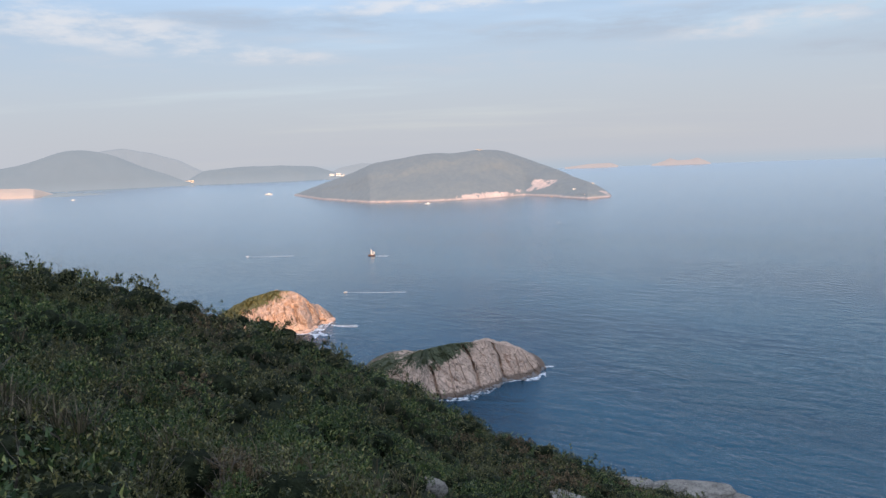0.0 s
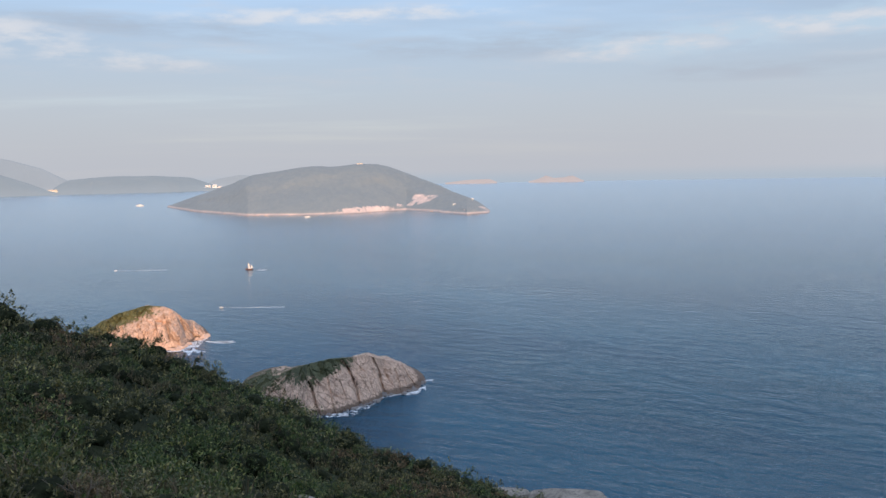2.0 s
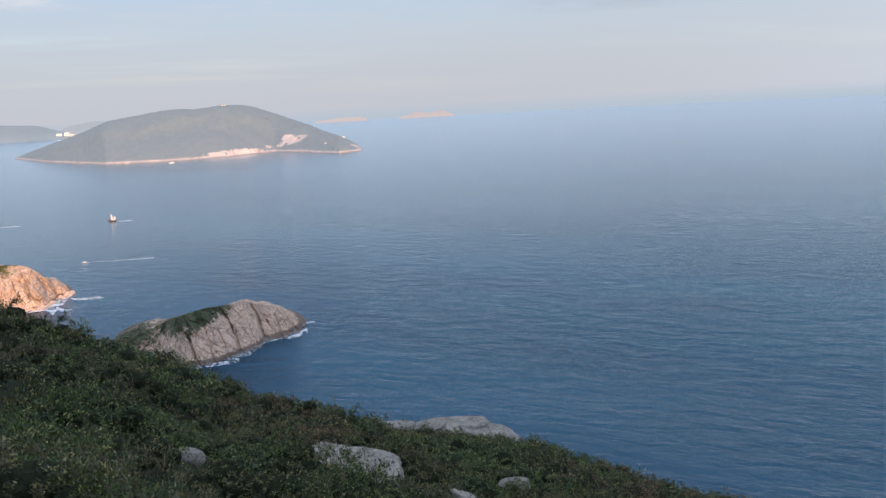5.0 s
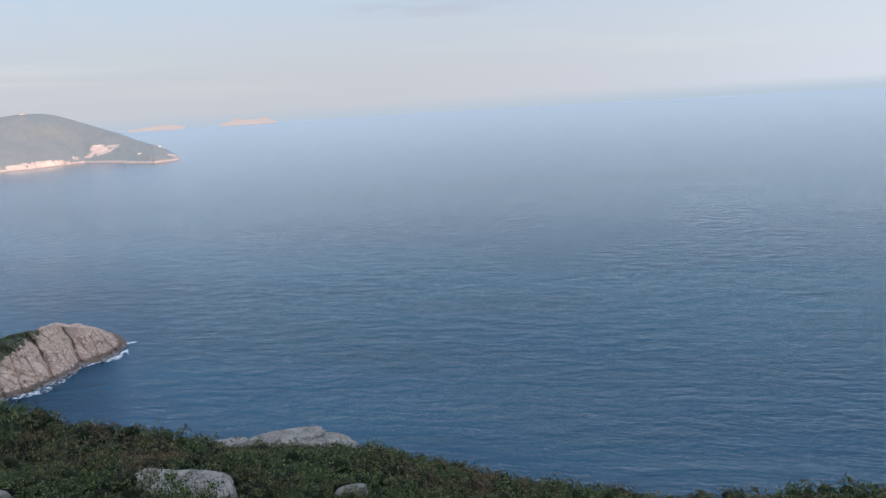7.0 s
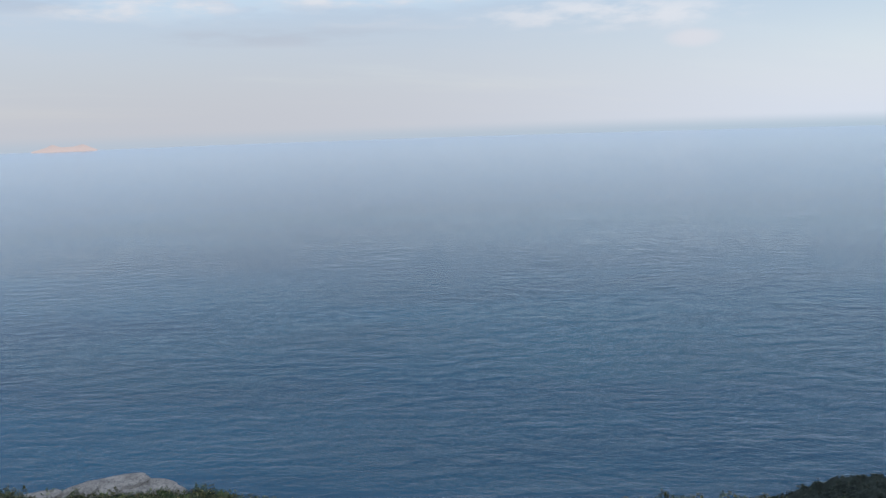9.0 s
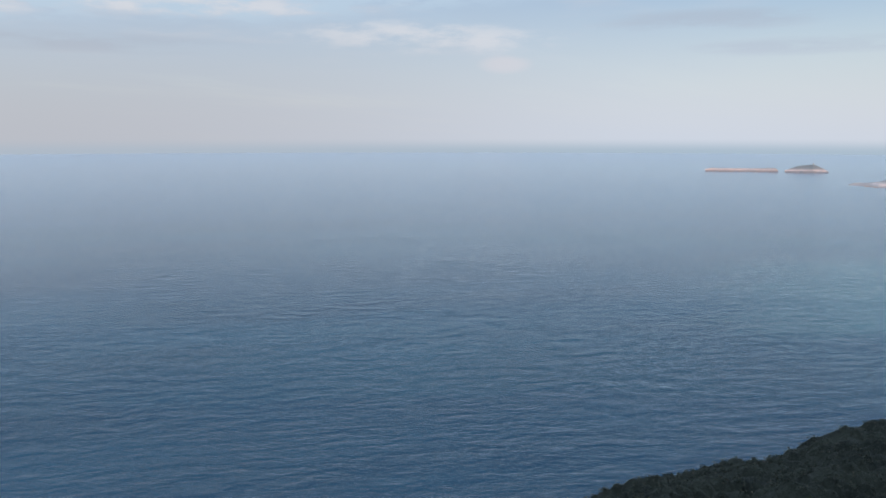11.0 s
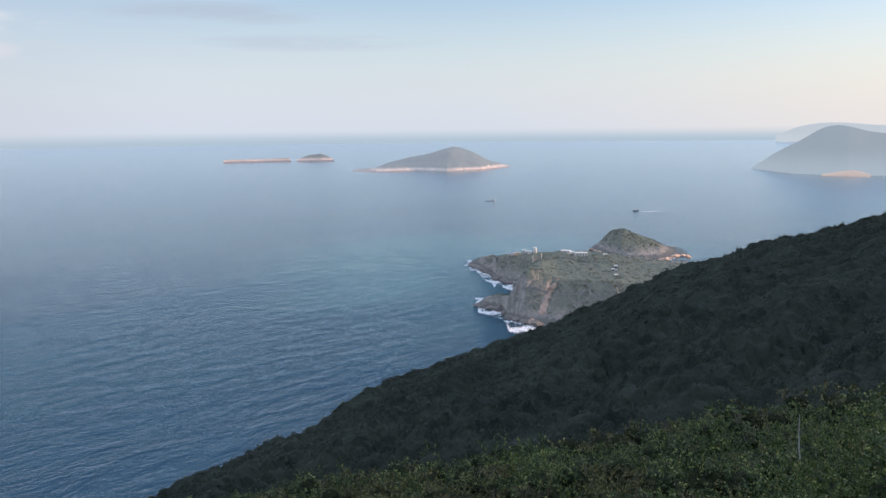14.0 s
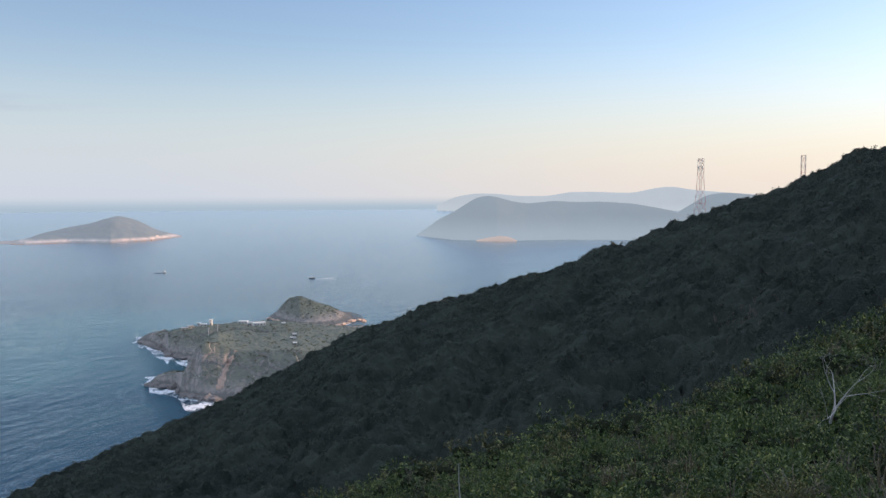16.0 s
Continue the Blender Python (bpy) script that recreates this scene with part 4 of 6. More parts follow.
def spread_out(templates, places, scales, rng, heights=None):
    """Copies of random templates at the places, turned and scaled, as one set of quad corners."""
    chunks = []
    pick = rng.integers(0, len(templates), len(places))
    turn = rng.uniform(0, 6.283, len(places))
    heights = np.ones(len(places)) if heights is None else heights
    for k, tpl in enumerate(templates):
        ids = np.where(pick == k)[0]
        if not len(ids):
            continue
        c, s = np.cos(turn[ids])[:, None], np.sin(turn[ids])[:, None]
        x, y, z = tpl[:, 0][None], tpl[:, 1][None], tpl[:, 2][None]
        sc = scales[ids][:, None]
        v = np.stack([(c * x - s * y) * sc, (s * x + c * y) * sc, z * sc * heights[ids][:, None]], 2) + places[ids][:, None, :]
        chunks.append(v.reshape(-1, 3))
    return np.concatenate(chunks).astype(np.float32)


def quads(verts, corners=4):
    return np.arange(len(verts), dtype=np.int32).reshape(-1, corners)


def stuff(name, label, category, verts, mat, parent=None, corners=4):
    ob = new(name, mesh_of(name, verts, quads(verts, corners), mat))
    if parent:
        ob.parent = parent
        ob["kind"] = "stuff"
        return ob
    return tagged(ob, label, category, kind="stuff")


def stems_mesh(rng, radius, height, count=7):
    bm = bmesh.new()
    for i in range(count):
        a = 6.283 * i / count + rng.uniform(-0.4, 0.4)
        tilt = rng.uniform(0.15, 0.75)
        p0 = Vector((rng.uniform(-0.05, 0.05), rng.uniform(-0.05, 0.05), -0.35))
        p1 = Vector((math.cos(a) * radius * tilt * 0.5, math.sin(a) * radius * tilt * 0.5, height * 0.45))
        rod(bm, p0, p1, 0.009, 0.006, 5)
        for _ in range(2):
            b = a + rng.uniform(-0.8, 0.8)
            p2 = p1 + Vector((math.cos(b) * radius * 0.4, math.sin(b) * radius * 0.4, height * rng.uniform(0.15, 0.35)))
            rod(bm, p1, p2, 0.005, 0.002, 4)
    return bm


def surface_point(bearing, r, sink=0.0):
    p = polar(bearing, r)
    return Vector((p.x, p.y, ground(bearing, r) - sink))


VIEW_LEFT, VIEW_RIGHT = 33.0, -144.0  # the bearings between which the slope is planted
# fitted to the camera's lower edge: bearing, nearest distance at which scrub is planted
PLANTED_FROM = [(-144, 4.0), (-133, 4.2), (-110, 4.6), (-90, 5.0), (-75, 6.0), (-65, 7.0), (-55, 9.0), (-45, 11.0), (-30, 10.5), (-20, 8.6), (-10, 6.6), (0, 4.7), (6, 4.0),
         (15, 3.4), (33, 3.0)]


def planted_from(b):
    return float(np.interp(b, [v[0] for v in PLANTED_FROM], [v[1] for v in PLANTED_FROM]))


def shrub(kind, seed, leaves, radius, height, length, width, mat, label):
    rng = np.random.default_rng(seed)
    top = new("shrub")
    tagged(top, label, "shrub", "shrubs on the near slope")
    v = leaf_cloud(rng, int(leaves * 1.6), radius, height, length * 0.72, width * 0.68, kind, 3)
    ob = new("foliage", mesh_of("foliage", v, quads(v, 3), mat))
    ob.parent = top
    part("branchwork", stems_mesh(rng, radius, height), BARK, top)
    return top


# scrub cleared round boulders and on the camera's side, so they show: bearing, distance, radius
CLEARED = [(-6.4, 22.9, 0.9), (-7.0, 21.8, 0.9), (-8.6, 21.3, 1.1), (-9.8, 21.4, 1.0), (1.25, 16.5, 0.6), (1.25, 15.6, 0.6), (1.1, 14.8, 0.5), (-9.9, 22.6, 1.4), (-8.0, 21.6, 1.2), (-7.2, 22.4, 0.9), (-8.2, 20.4, 1.3), (-7.4, 21.4, 1.0), (-10.0, 20.2, 1.3), (-11.6, 20.9, 0.9), (-12.2, 21.8, 0.8), (-17.9, 13.9, 0.8), (-17.9, 13.0, 0.7), (-21.1, 26.0, 0.6), (-21.1, 25.1, 0.6), (-21.1, 24.3, 0.5),
           (-13.4, 65, 1.6), (-15.5, 65, 2.2), (-17.4, 64.5, 2.2), (-19.4, 64.5, 2.0), (-20.9, 64.5, 1.3)]


def bare(b, r):
    p = polar(b, r)
    return any((p - polar(cb, cr)).length < rad for cb, cr, rad in CLEARED)


def gaps(p):
    """Where bushes swell (above 0) and where dark gaps open between them (below -0.2)."""
    return fbm(Vector((p.x * 0.75, p.y * 0.75, 27.0)), 2)


def near_shrubs():
    rng = np.random.default_rng(5)
    kinds = [
        shrub(11, 11, 1900, 0.55, 0.75, 0.048, 0.025, LEAF_DARK, "dense dark green shrub with glossy oval leaves"),
        shrub(14, 12, 2000, 0.5, 0.65, 0.042, 0.022, LEAF_OLIVE, "olive green shrub with small leaves"),
        shrub(9, 13, 1700, 0.6, 0.7, 0.055, 0.027, LEAF_FRESH, "fresh green shrub with yellowish leaf tips"),
        shrub(12, 14, 1900, 0.5, 0.8, 0.048, 0.019, LEAF_DARK, "tall dark green shrub with narrow leaves"),
        shrub(10, 15, 1000, 0.48, 0.6, 0.05, 0.02, LEAF_DRY, "half dry brown shrub with thin leaves"),
        shrub(13, 16, 1800, 0.55, 0.6, 0.05, 0.025, LEAF_OLIVE, "low olive shrub with dull leaves"),
    ]
    odds = np.array([0.29, 0.22, 0.2, 0.16, 0.03, 0.1])
    used = set()
    r = 3.6
    while r < 10.0:
        step = 0.68 + r * 0.024
        n = int((VIEW_LEFT - VIEW_RIGHT) * math.pi / 180 * r / step)
        for i in range(n):
            b = VIEW_LEFT - (i + rng.uniform(0.1, 0.9)) * (VIEW_LEFT - VIEW_RIGHT) / n
            rr = r + rng.uniform(-0.3, 0.3)
            if rr < planted_from(b) or bare(b, rr):
                continue
            fresh = 1.0 + 0.6 * (b < -75)
            o = odds * (1, 1, fresh, 1, 1, 1)
            k = rng.choice(6, p=o / o.sum())
            p = surface_point(b, rr, 0.05)
            lump = gaps(p)
            if lump < -0.3 and rng.uniform() < 0.5:
                continue
            p.z += 0.55 * max(-0.12, lump)
            m = pose(p.x, p.y, p.z, rng.uniform(-8, 8), rng.uniform(-8, 8), rng.uniform(0, 360))
            top = kinds[k]
            if k in used:
                top = copy_thing(top, m)
            used.add(k)
            f = rng.uniform(0.75, 1.15) * (0.78 if rr < 5.5 else 1.0)
            top.matrix_basis = m @ Matrix.Diagonal((f, f, f * rng.uniform(0.8, 1.15), 1))
        r += step * 0.92


near_shrubs()


def brow_of(b):
    return float(table(BROW, b)[1])


def mid_scrub():
    """The continuous scrub from the near shrubs to the brow."""
    rng = np.random.default_rng(21)
    sets = {}
    for key, mat, label in (("dark", LEAF_DARK, "dense dark green coastal scrub"), ("olive", LEAF_OLIVE, "dull olive coastal scrub"),
                            ("fresh", LEAF_FRESH, "bright green coastal scrub"), ("dry", LEAF_DRY, "dry brown patches of scrub")):
        close = [leaf_cloud(rng, 950, 0.66, 0.62, 0.038, 0.02, 9, 3) for _ in range(4)]
        near = [leaf_cloud(rng, 460, 0.74, 0.68, 0.052, 0.03, 8, 3) for _ in range(4)]
        far = [leaf_cloud(rng, 205, 0.92, 0.72, 0.085, 0.053, 8, 3) for _ in range(4)]
        sets[key] = (mat, label, close, near, far, [], [], [])
    r = 3.5
    while r < 74:
        step = 0.84 + max(0.0, r - 12) * 0.014
        n = int((VIEW_LEFT - VIEW_RIGHT) * math.pi / 180 * r / step)
        for i in range(n):
            b = VIEW_LEFT - (i + rng.uniform(0.15, 0.85)) * (VIEW_LEFT - VIEW_RIGHT) / n
            rr = r + rng.uniform(-0.32, 0.32) * step
            if rr > brow_of(b) + 4 or rr < planted_from(b) or bare(b, rr):
                continue
            p = surface_point(b, rr, 0.04)
            mood = fbm(Vector((p.x * 0.16, p.y * 0.16, 1.0)), 3) + rng.normal() * 0.1 + 0.25 * fbm(Vector((p.x * 0.7, p.y * 0.7, 41.0)), 2)
            if b < -98 and rr < 8 and mood < -0.46:
                key = "dry"
            elif b < -55:
                key = "fresh" if mood > (0.1 if b > -100 else -0.05) + max(0.0, rr - (10 if b > -100 else 18)) * 0.045 else "olive" if mood > -0.12 + max(0.0, min(rr - 12, 12)) * 0.02 else "dark"
            else:
                key = "fresh" if mood > 0.36 else "dark" if mood > 0.12 else "olive" if mood > -0.45 else "dry"
            big = 0.95 + 0.75 * fbm(Vector((p.x * 0.3, p.y * 0.3, 15.0)), 2)
            lump = gaps(p)
            big = max(0.8, min(1.15, big * (1.0 + 0.5 * lump)))
            sets[key][5 if rr < 10.5 else 6 if rr < 27 else 7].append((p.x, p.y, p.z + 0.6 * max(-0.12, lump), big * rng.uniform(0.78, 1.12) * (1 if rr < 27 else 0.95 + rr * 0.004)))
        r += step * 0.9
    # near-black solid cores put the shade of the gaps inside the bushes
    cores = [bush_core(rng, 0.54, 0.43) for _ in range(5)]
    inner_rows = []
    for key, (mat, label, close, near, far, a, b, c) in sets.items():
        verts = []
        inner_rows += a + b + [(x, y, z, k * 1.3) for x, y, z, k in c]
        for tpl, rows in ((close, a), (near, b), (far, c)):
            if rows:
                q = np.array(rows)
                verts.append(spread_out(tpl, q[:, :3], q[:, 3], rng, rng.uniform(0.6, 1.3, len(q))))
        # taller bushes standing out of it
        tall = [leaf_cloud(rng, 900, 1.0, 0.95, 0.075, 0.042, 11, 3) for _ in range(3)]
        close_tall = [leaf_cloud(rng, 2300, 0.95, 0.9, 0.042, 0.022, 12, 3) for _ in range(3)]
        rows = []
        while len(rows) < {"dark": 170, "olive": 60, "fresh": 50, "dry": 4}[key]:
            bb, rr = rng.uniform(VIEW_RIGHT, VIEW_LEFT), 9 + 62 * rng.uniform() ** 1.2
            if rr < brow_of(bb) + 1.5 and not bare(bb, rr):
                p = surface_point(bb, rr, 0.05)
                rows.append((p.x, p.y, p.z, rng.uniform(0.7, 1.15)))
        # rounded fresh green mounds on the sunward side
        while key == "fresh" and len(rows) < 80:
            bb, rr = rng.uniform(-140, -108), rng.uniform(9, 24)
            if rr < brow_of(bb) and not bare(bb, rr):
                p = surface_point(bb, rr, 0.05)
                rows.append((p.x, p.y, p.z, rng.uniform(0.8, 1.2)))
        inner_rows += [(x, y, z, k) for x, y, z, k in rows]
        q = np.array(rows)
        inner = np.hypot(q[:, 0], q[:, 1]) < 20
        for kind, some in ((close_tall, q[inner]), (tall, q[~inner])):
            if len(some):
                verts.append(spread_out(kind, some[:, :3], some[:, 3], rng, rng.uniform(0.8, 1.15, len(some))))
        if verts:
            stuff("scrub", label, "scrub", np.concatenate(verts), mat, corners=3)
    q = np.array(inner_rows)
    stuff("thicket", "near-black solid cores standing for shade inside the coastal scrub", "thicket", spread_out(cores, q[:, :3], q[:, 3], rng), BUSH_SHADE, corners=3)


mid_scrub()


def grasses():
    rng = np.random.default_rng(31)
    tufts = [blade_tuft(rng, 16, 0.24, 0.2, 0.0045) for _ in range(6)]
    rows = []
    while len(rows) < 1300:
        b, r = rng.uniform(VIEW_RIGHT, VIEW_LEFT), 8 + 31 * rng.uniform() ** 1.2
        if r > brow_of(b) + 1 or r < planted_from(b):
            continue
        p = surface_point(b, r, 0.0)
        if fbm(Vector((p.x * 0.2, p.y * 0.2, 8.0)), 3) + rng.normal() * 0.1 < (0.18 if b > -95 else 0.34):
            continue
        rows.append((p.x, p.y, p.z + 0.3, rng.uniform(0.6, 1.05)))
    q = np.array(rows)
    stuff("grass", "dry straw-coloured grass among the shrubs", "grass", spread_out(tufts, q[:, :3], q[:, 3], rng), GRASS)


grasses()


def bare_twigs():
    """Thin grey-brown leafless twigs that stand among the leaves."""
    rng = np.random.default_rng(33)
    tufts = [blade_tuft(rng, 11, 0.3, 0.24, 0.0035) for _ in range(6)]
    rows = []
    while len(rows) < 220:
        b, r = rng.uniform(VIEW_RIGHT, VIEW_LEFT), 4.5 + 22 * rng.uniform() ** 1.3
        if r < planted_from(b) or bare(b, r) or b > -88:
            continue
        p = surface_point(b, r, 0.0)
        if fbm(Vector((p.x * 0.25, p.y * 0.25, 18.0)), 3) < 0.02:
            continue
        rows.append((p.x, p.y, p.z + 0.3, rng.uniform(0.7, 1.15)))
    q = np.array(rows)
    stuff("twigs", "thin grey-brown leafless twigs among the shrubs", "twigs", spread_out(tufts, q[:, :3], q[:, 3], rng), BARK)


bare_twigs()


def hillside_woodland():
    """Low windswept trees over the further hillside: a canopy of crowns with leaves on it."""
    rng = np.random.default_rng(41)
    # the bare slope on a coarse net, read between its knots
    kb, kr = np.arange(-149, -52, 1.0), np.arange(40, 345, 5.0)
    knots = np.array([[ground(b, r) for r in kr] for b in kb])
    tops = np.array([table(CREST, b)[1] for b in kb])
    brow = np.array([table(BROW, b)[1] for b in kb])

    def slope_height(b, r):
        fb, fr = np.clip((b - kb[0]) / 1.0, 0, len(kb) - 1.001), np.clip((r - kr[0]) / 5.0, 0, len(kr) - 1.001)
        i, j = fb.astype(int), fr.astype(int)
        u, v = fb - i, fr - j
        return (knots[i, j] * (1 - u) * (1 - v) + knots[i + 1, j] * u * (1 - v) + knots[i, j + 1] * (1 - u) * v + knots[i + 1, j + 1] * u * v)

    layers = [(2.8, 0.7, 2.5, 1.2, 1.9), (6.5, -0.4, 2.9, 2.6, 4.6), (17.0, -1.5, 3.0, 7.0, 12.0)]  # spacing, heights, radii of crowns and clumps
    layers = [(c, rng.uniform(-0.45, 0.45, (128, 128, 2)), rng.uniform(h0, h1, (128, 128)), rng.uniform(w0, w1, (128, 128))) for c, h0, h1, w0, w1 in layers]

    def crown(x, y):
        small, middle, big = [dome(x, y, *layer) for layer in layers]
        return np.maximum(small, middle) * 0.8 + small * 0.35 + big * 0.7

    def dome(x, y, cell, jit, tall, wide):
        h = np.zeros_like(x)
        ix, iy = np.floor(x / cell).astype(int), np.floor(y / cell).astype(int)
        for dx_ in (-1, 0, 1):
            for dy_ in (-1, 0, 1):
                cx, cy = ix + dx_, iy + dy_
                m, k = cx % 128, cy % 128
                px, py = (cx + 0.5 + jit[m, k, 0]) * cell, (cy + 0.5 + jit[m, k, 1]) * cell
                q = ((x - px) ** 2 + (y - py) ** 2) / wide[m, k] ** 2
                h = np.maximum(h, tall[m, k] * np.sqrt(np.maximum(0.0, 1 - q)))
        return h

    bs, rs = np.arange(-148, -54, 0.26), np.arange(48, 336, 1.1)
    b, r = np.meshgrid(bs, rs)
    x, y = -np.sin(np.radians(b)) * r, np.cos(np.radians(b)) * r
    out = np.maximum(np.maximum(np.interp(bs, kb, brow)[None] + 6 - r, 0), np.maximum(r - np.interp(bs, kb, tops)[None] - 22, 0))
    low = slope_height(b, r)
    z = low + crown(x, y) + rng.uniform(-0.3, 0.3, x.shape) - np.minimum(out * 0.4, 3.0)
    verts = np.stack([x, y, z], 2)
    top = tagged(new("woodland"), "dark low woodland covering the shaded hillside", "woodland", kind="stuff")
    me = mesh_of("canopy", verts.reshape(-1, 3), grid_faces(len(rs), len(bs)), CANOPY, True)
    ob = new("canopy", me)
    ob.parent = top
    ob["kind"] = "stuff"
    # the leafy crowns of the single trees
    cell, jit, tall, wide = layers[0]
    cx, cy = np.meshgrid(np.arange(7, 121), np.arange(-103, 67))
    m, k = (cx % 128).ravel(), (cy % 128).ravel()
    tx, ty = (cx.ravel() + 0.5 + jit[m, k, 0]) * cell, (cy.ravel() + 0.5 + jit[m, k, 1]) * cell
    size = wide[m, k] * 0.95
    lb, lr = -np.degrees(np.arctan2(tx, ty)), np.hypot(tx, ty)
    keep = (lb > -147) & (lb < -55) & (lr > np.interp(lb, kb, brow) + 5) & (lr < np.interp(lb, kb, tops) + 9)
    tx, ty, lb, lr, size = tx[keep], ty[keep], lb[keep], lr[keep], size[keep]
    p = np.stack([tx, ty, slope_height(lb, lr) + crown(tx, ty) - size * 0.62], 1)
    close = lr < 150
    verts = []
    for some, leaves, length in ((close, 90, 0.17), (~close, 46, 0.23)):
        crowns = [leaf_cloud(rng, leaves, 1.0, 0.85, length, length * 0.8, 5, 3) for _ in range(8)]
        verts.append(spread_out(crowns, p[some], size[some], rng, rng.uniform(0.75, 1.25, int(some.sum()))))
    stuff("foliage", "", "", np.concatenate(verts), FOREST_LEAF, top, 3)


hillside_woodland()


def seaward_scrub():
    rng = np.random.default_rng(43)
    crowns = [leaf_cloud(rng, 150, 1.0, 0.7, 0.15, 0.085, 7, 3) for _ in range(6)]
    rows = []
    for _ in range(500):
        b = rng.uniform(-56, 30)
        p = surface_point(b, brow_of(b) + rng.uniform(4, 60), 0.5)
        if p.z > 3:
            rows.append((p.x, p.y, p.z, rng.uniform(1.0, 1.9)))
    q = np.array(rows)
    stuff("scrub", "dark scrub falling away over the brow to the sea", "scrub", spread_out(crowns, q[:, :3], q[:, 3], rng), LEAF_DARK, corners=3)


seaward_scrub()


def tall_grass():
    """A stand of pale dead reeds on the further hillside."""
    rng = np.random.default_rng(47)
    tufts = [blade_tuft(rng, 12, 0.42, 0.12) for _ in range(4)]
    rows = []
    for _ in range(60):
        p = surface_point(-128.0 + rng.normal() * 1.3, 138 + rng.normal() * 9, 0.0)
        rows.append((p.x, p.y, p.z + 0.5, rng.uniform(2.6, 4.4)))
    q = np.array(rows)
    stuff("reeds", "stand of pale dead reeds on the hillside", "reeds", spread_out(tufts, q[:, :3], q[:, 3], rng), BARK)


tall_grass()


def ridge_tree(b, r, height, seed):
    rng = np.random.default_rng(seed)
    top = tagged(new("tree"), "small dark windswept tree on the skyline of the ridge", "tree", "trees on the ridge")
    top.location = surface_point(b, r, 0.2)
    bm = bmesh.new()
    fork = Vector((rng.normal() * 0.2, rng.normal() * 0.2, height * 0.45))
    rod(bm, (0, 0, -0.3), fork, height * 0.05, height * 0.035, 7)
    for k in range(5):
        a = 1.257 * k + rng.uniform(-0.3, 0.3)
        rod(bm, fork, fork + Vector((math.cos(a) * height * 0.3, math.sin(a) * height * 0.3, height * 0.3)), height * 0.025, height * 0.008, 5)
    part("trunk", bm, BARK, top)
    v = leaf_cloud(rng, 700, height * 0.5, height * 0.45, 0.3, 0.16, 12)
    v[:, 2] += height * 0.42
    ob = new("crown", mesh_of("crown", v, quads(v), FOREST_LEAF))
    ob.parent = top


for n_, (b_, r_, h_) in enumerate(((-135.35, 262, 3.4), (-136.9, 256, 3.0), (-137.8, 254, 2.6), (-128.6, 284, 2.2), (-122.0, 298, 2.2), (-113.2, 310, 2.0))):
    ridge_tree(b_, r_, h_, 90 + n_)


def island_scrub(land, seed, count, size, limit, low, patchy=0.0, crown=None, mat=None):
    """Scrub on the flatter crown of an island, one part of it."""
    rng = np.random.default_rng(seed)
    g = LAND[land.name]
    du, dv = np.gradient(g, axis=1), np.gradient(g, axis=0)
    nrm = np.cross(du, dv)
    up = np.abs(nrm[:, :, 2]) / (np.linalg.norm(nrm, axis=2) + 1e-9)
    rows = []
    ids = rng.permutation(g.shape[0] * g.shape[1])
    for k in ids:
        i, j = divmod(int(k), g.shape[1])
        p = g[i, j]
        if i < 2 or i > g.shape[0] - 3 or p[2] < low or up[i, j] < limit or (crown and p[2] < crown[0] + crown[1] * p[0] + rng.normal() * 1.2):
            continue
        if fbm(Vector((p[0], p[1], 0)) / (size * 9), 3) < patchy:
            continue
        rows.append((p[0], p[1], p[2] - size * 0.15, size * rng.uniform(0.6, 1.2)))
        if len(rows) >= count:
            break
    if rows:
        q = np.array(rows)
        crowns = [leaf_cloud(rng, 40, 1.0, 0.7, 0.4, 0.25, 6, 3) for _ in range(5)]
        stuff("scrub", "", "", spread_out(crowns, q[:, :3], q[:, 3], rng), mat or ISLET_SCRUB, land, 3)


island_scrub(shaded_islet, 51, 900, 0.6, 0.3, 2.5, 0.02, (13.3, 0.33))
island_scrub(lit_islet, 52, 900, 0.6, 0.3, 4.0, -0.05, (66.5, 0.44))
island_scrub(cliff_cape, 53, 1300, 1.0, 0.62, 5.0, -0.05, None, CAPE_SCRUB)
island_scrub(low_cape, 54, 800, 1.0, 0.65, 3.0, 0.0, None, CAPE_SCRUB)
island_scrub(hump_island, 55, 600, 1.0, 0.5, 5.0, -0.15, None, CAPE_SCRUB)


def shore_rocks(land, seed, count, size, b0, b1, mat):
    """Broken rocks strewn along the near waterline, one part of the island."""
    rng = np.random.default_rng(seed)
    bm = bmesh.new()
    bmesh.ops.create_icosphere(bm, subdivisions=1, radius=1.0)
    ball = np.array([v.co[:] for v in bm.verts])
    tris = np.array([[v.index for v in f.verts] for f in bm.faces])
    bm.free()
    g = LAND[land.name]
    bear = -np.degrees(np.arctan2(g[2, :, 0], g[2, :, 1]))
    cols = np.where((bear <= b0) & (bear >= b1))[0]
    verts, faces = [], []
    for k in range(count):
        j = int(rng.choice(cols))
        i = max(1, int(np.argmax(g[:, j, 2] > 0.3)))
        p = g[i, j]
        out = -np.array([p[0], p[1], 0]) / np.hypot(p[0], p[1])
        s = size * rng.uniform(0.35, 1.2) ** 1.5
        v = ball * rng.uniform(0.6, 1.25, (len(ball), 1)) * (s, s * rng.uniform(0.6, 1.0), s * rng.uniform(0.4, 0.75))
        a = rng.uniform(0, 6.283)
        v = v @ np.array([[math.cos(a), math.sin(a), 0], [-math.sin(a), math.cos(a), 0], [0, 0, 1]])
        verts.append(v + p * (1, 1, 0) + out * size * rng.uniform(-1.0, 1.1) + (0, 0, s * 0.1))
        faces.append(tris + len(ball) * k)
    ob = new("rubble", mesh_of("rubble", np.concatenate(verts), np.concatenate(faces), mat))
    ob.parent = land
    ob["kind"] = "stuff"
    return ob


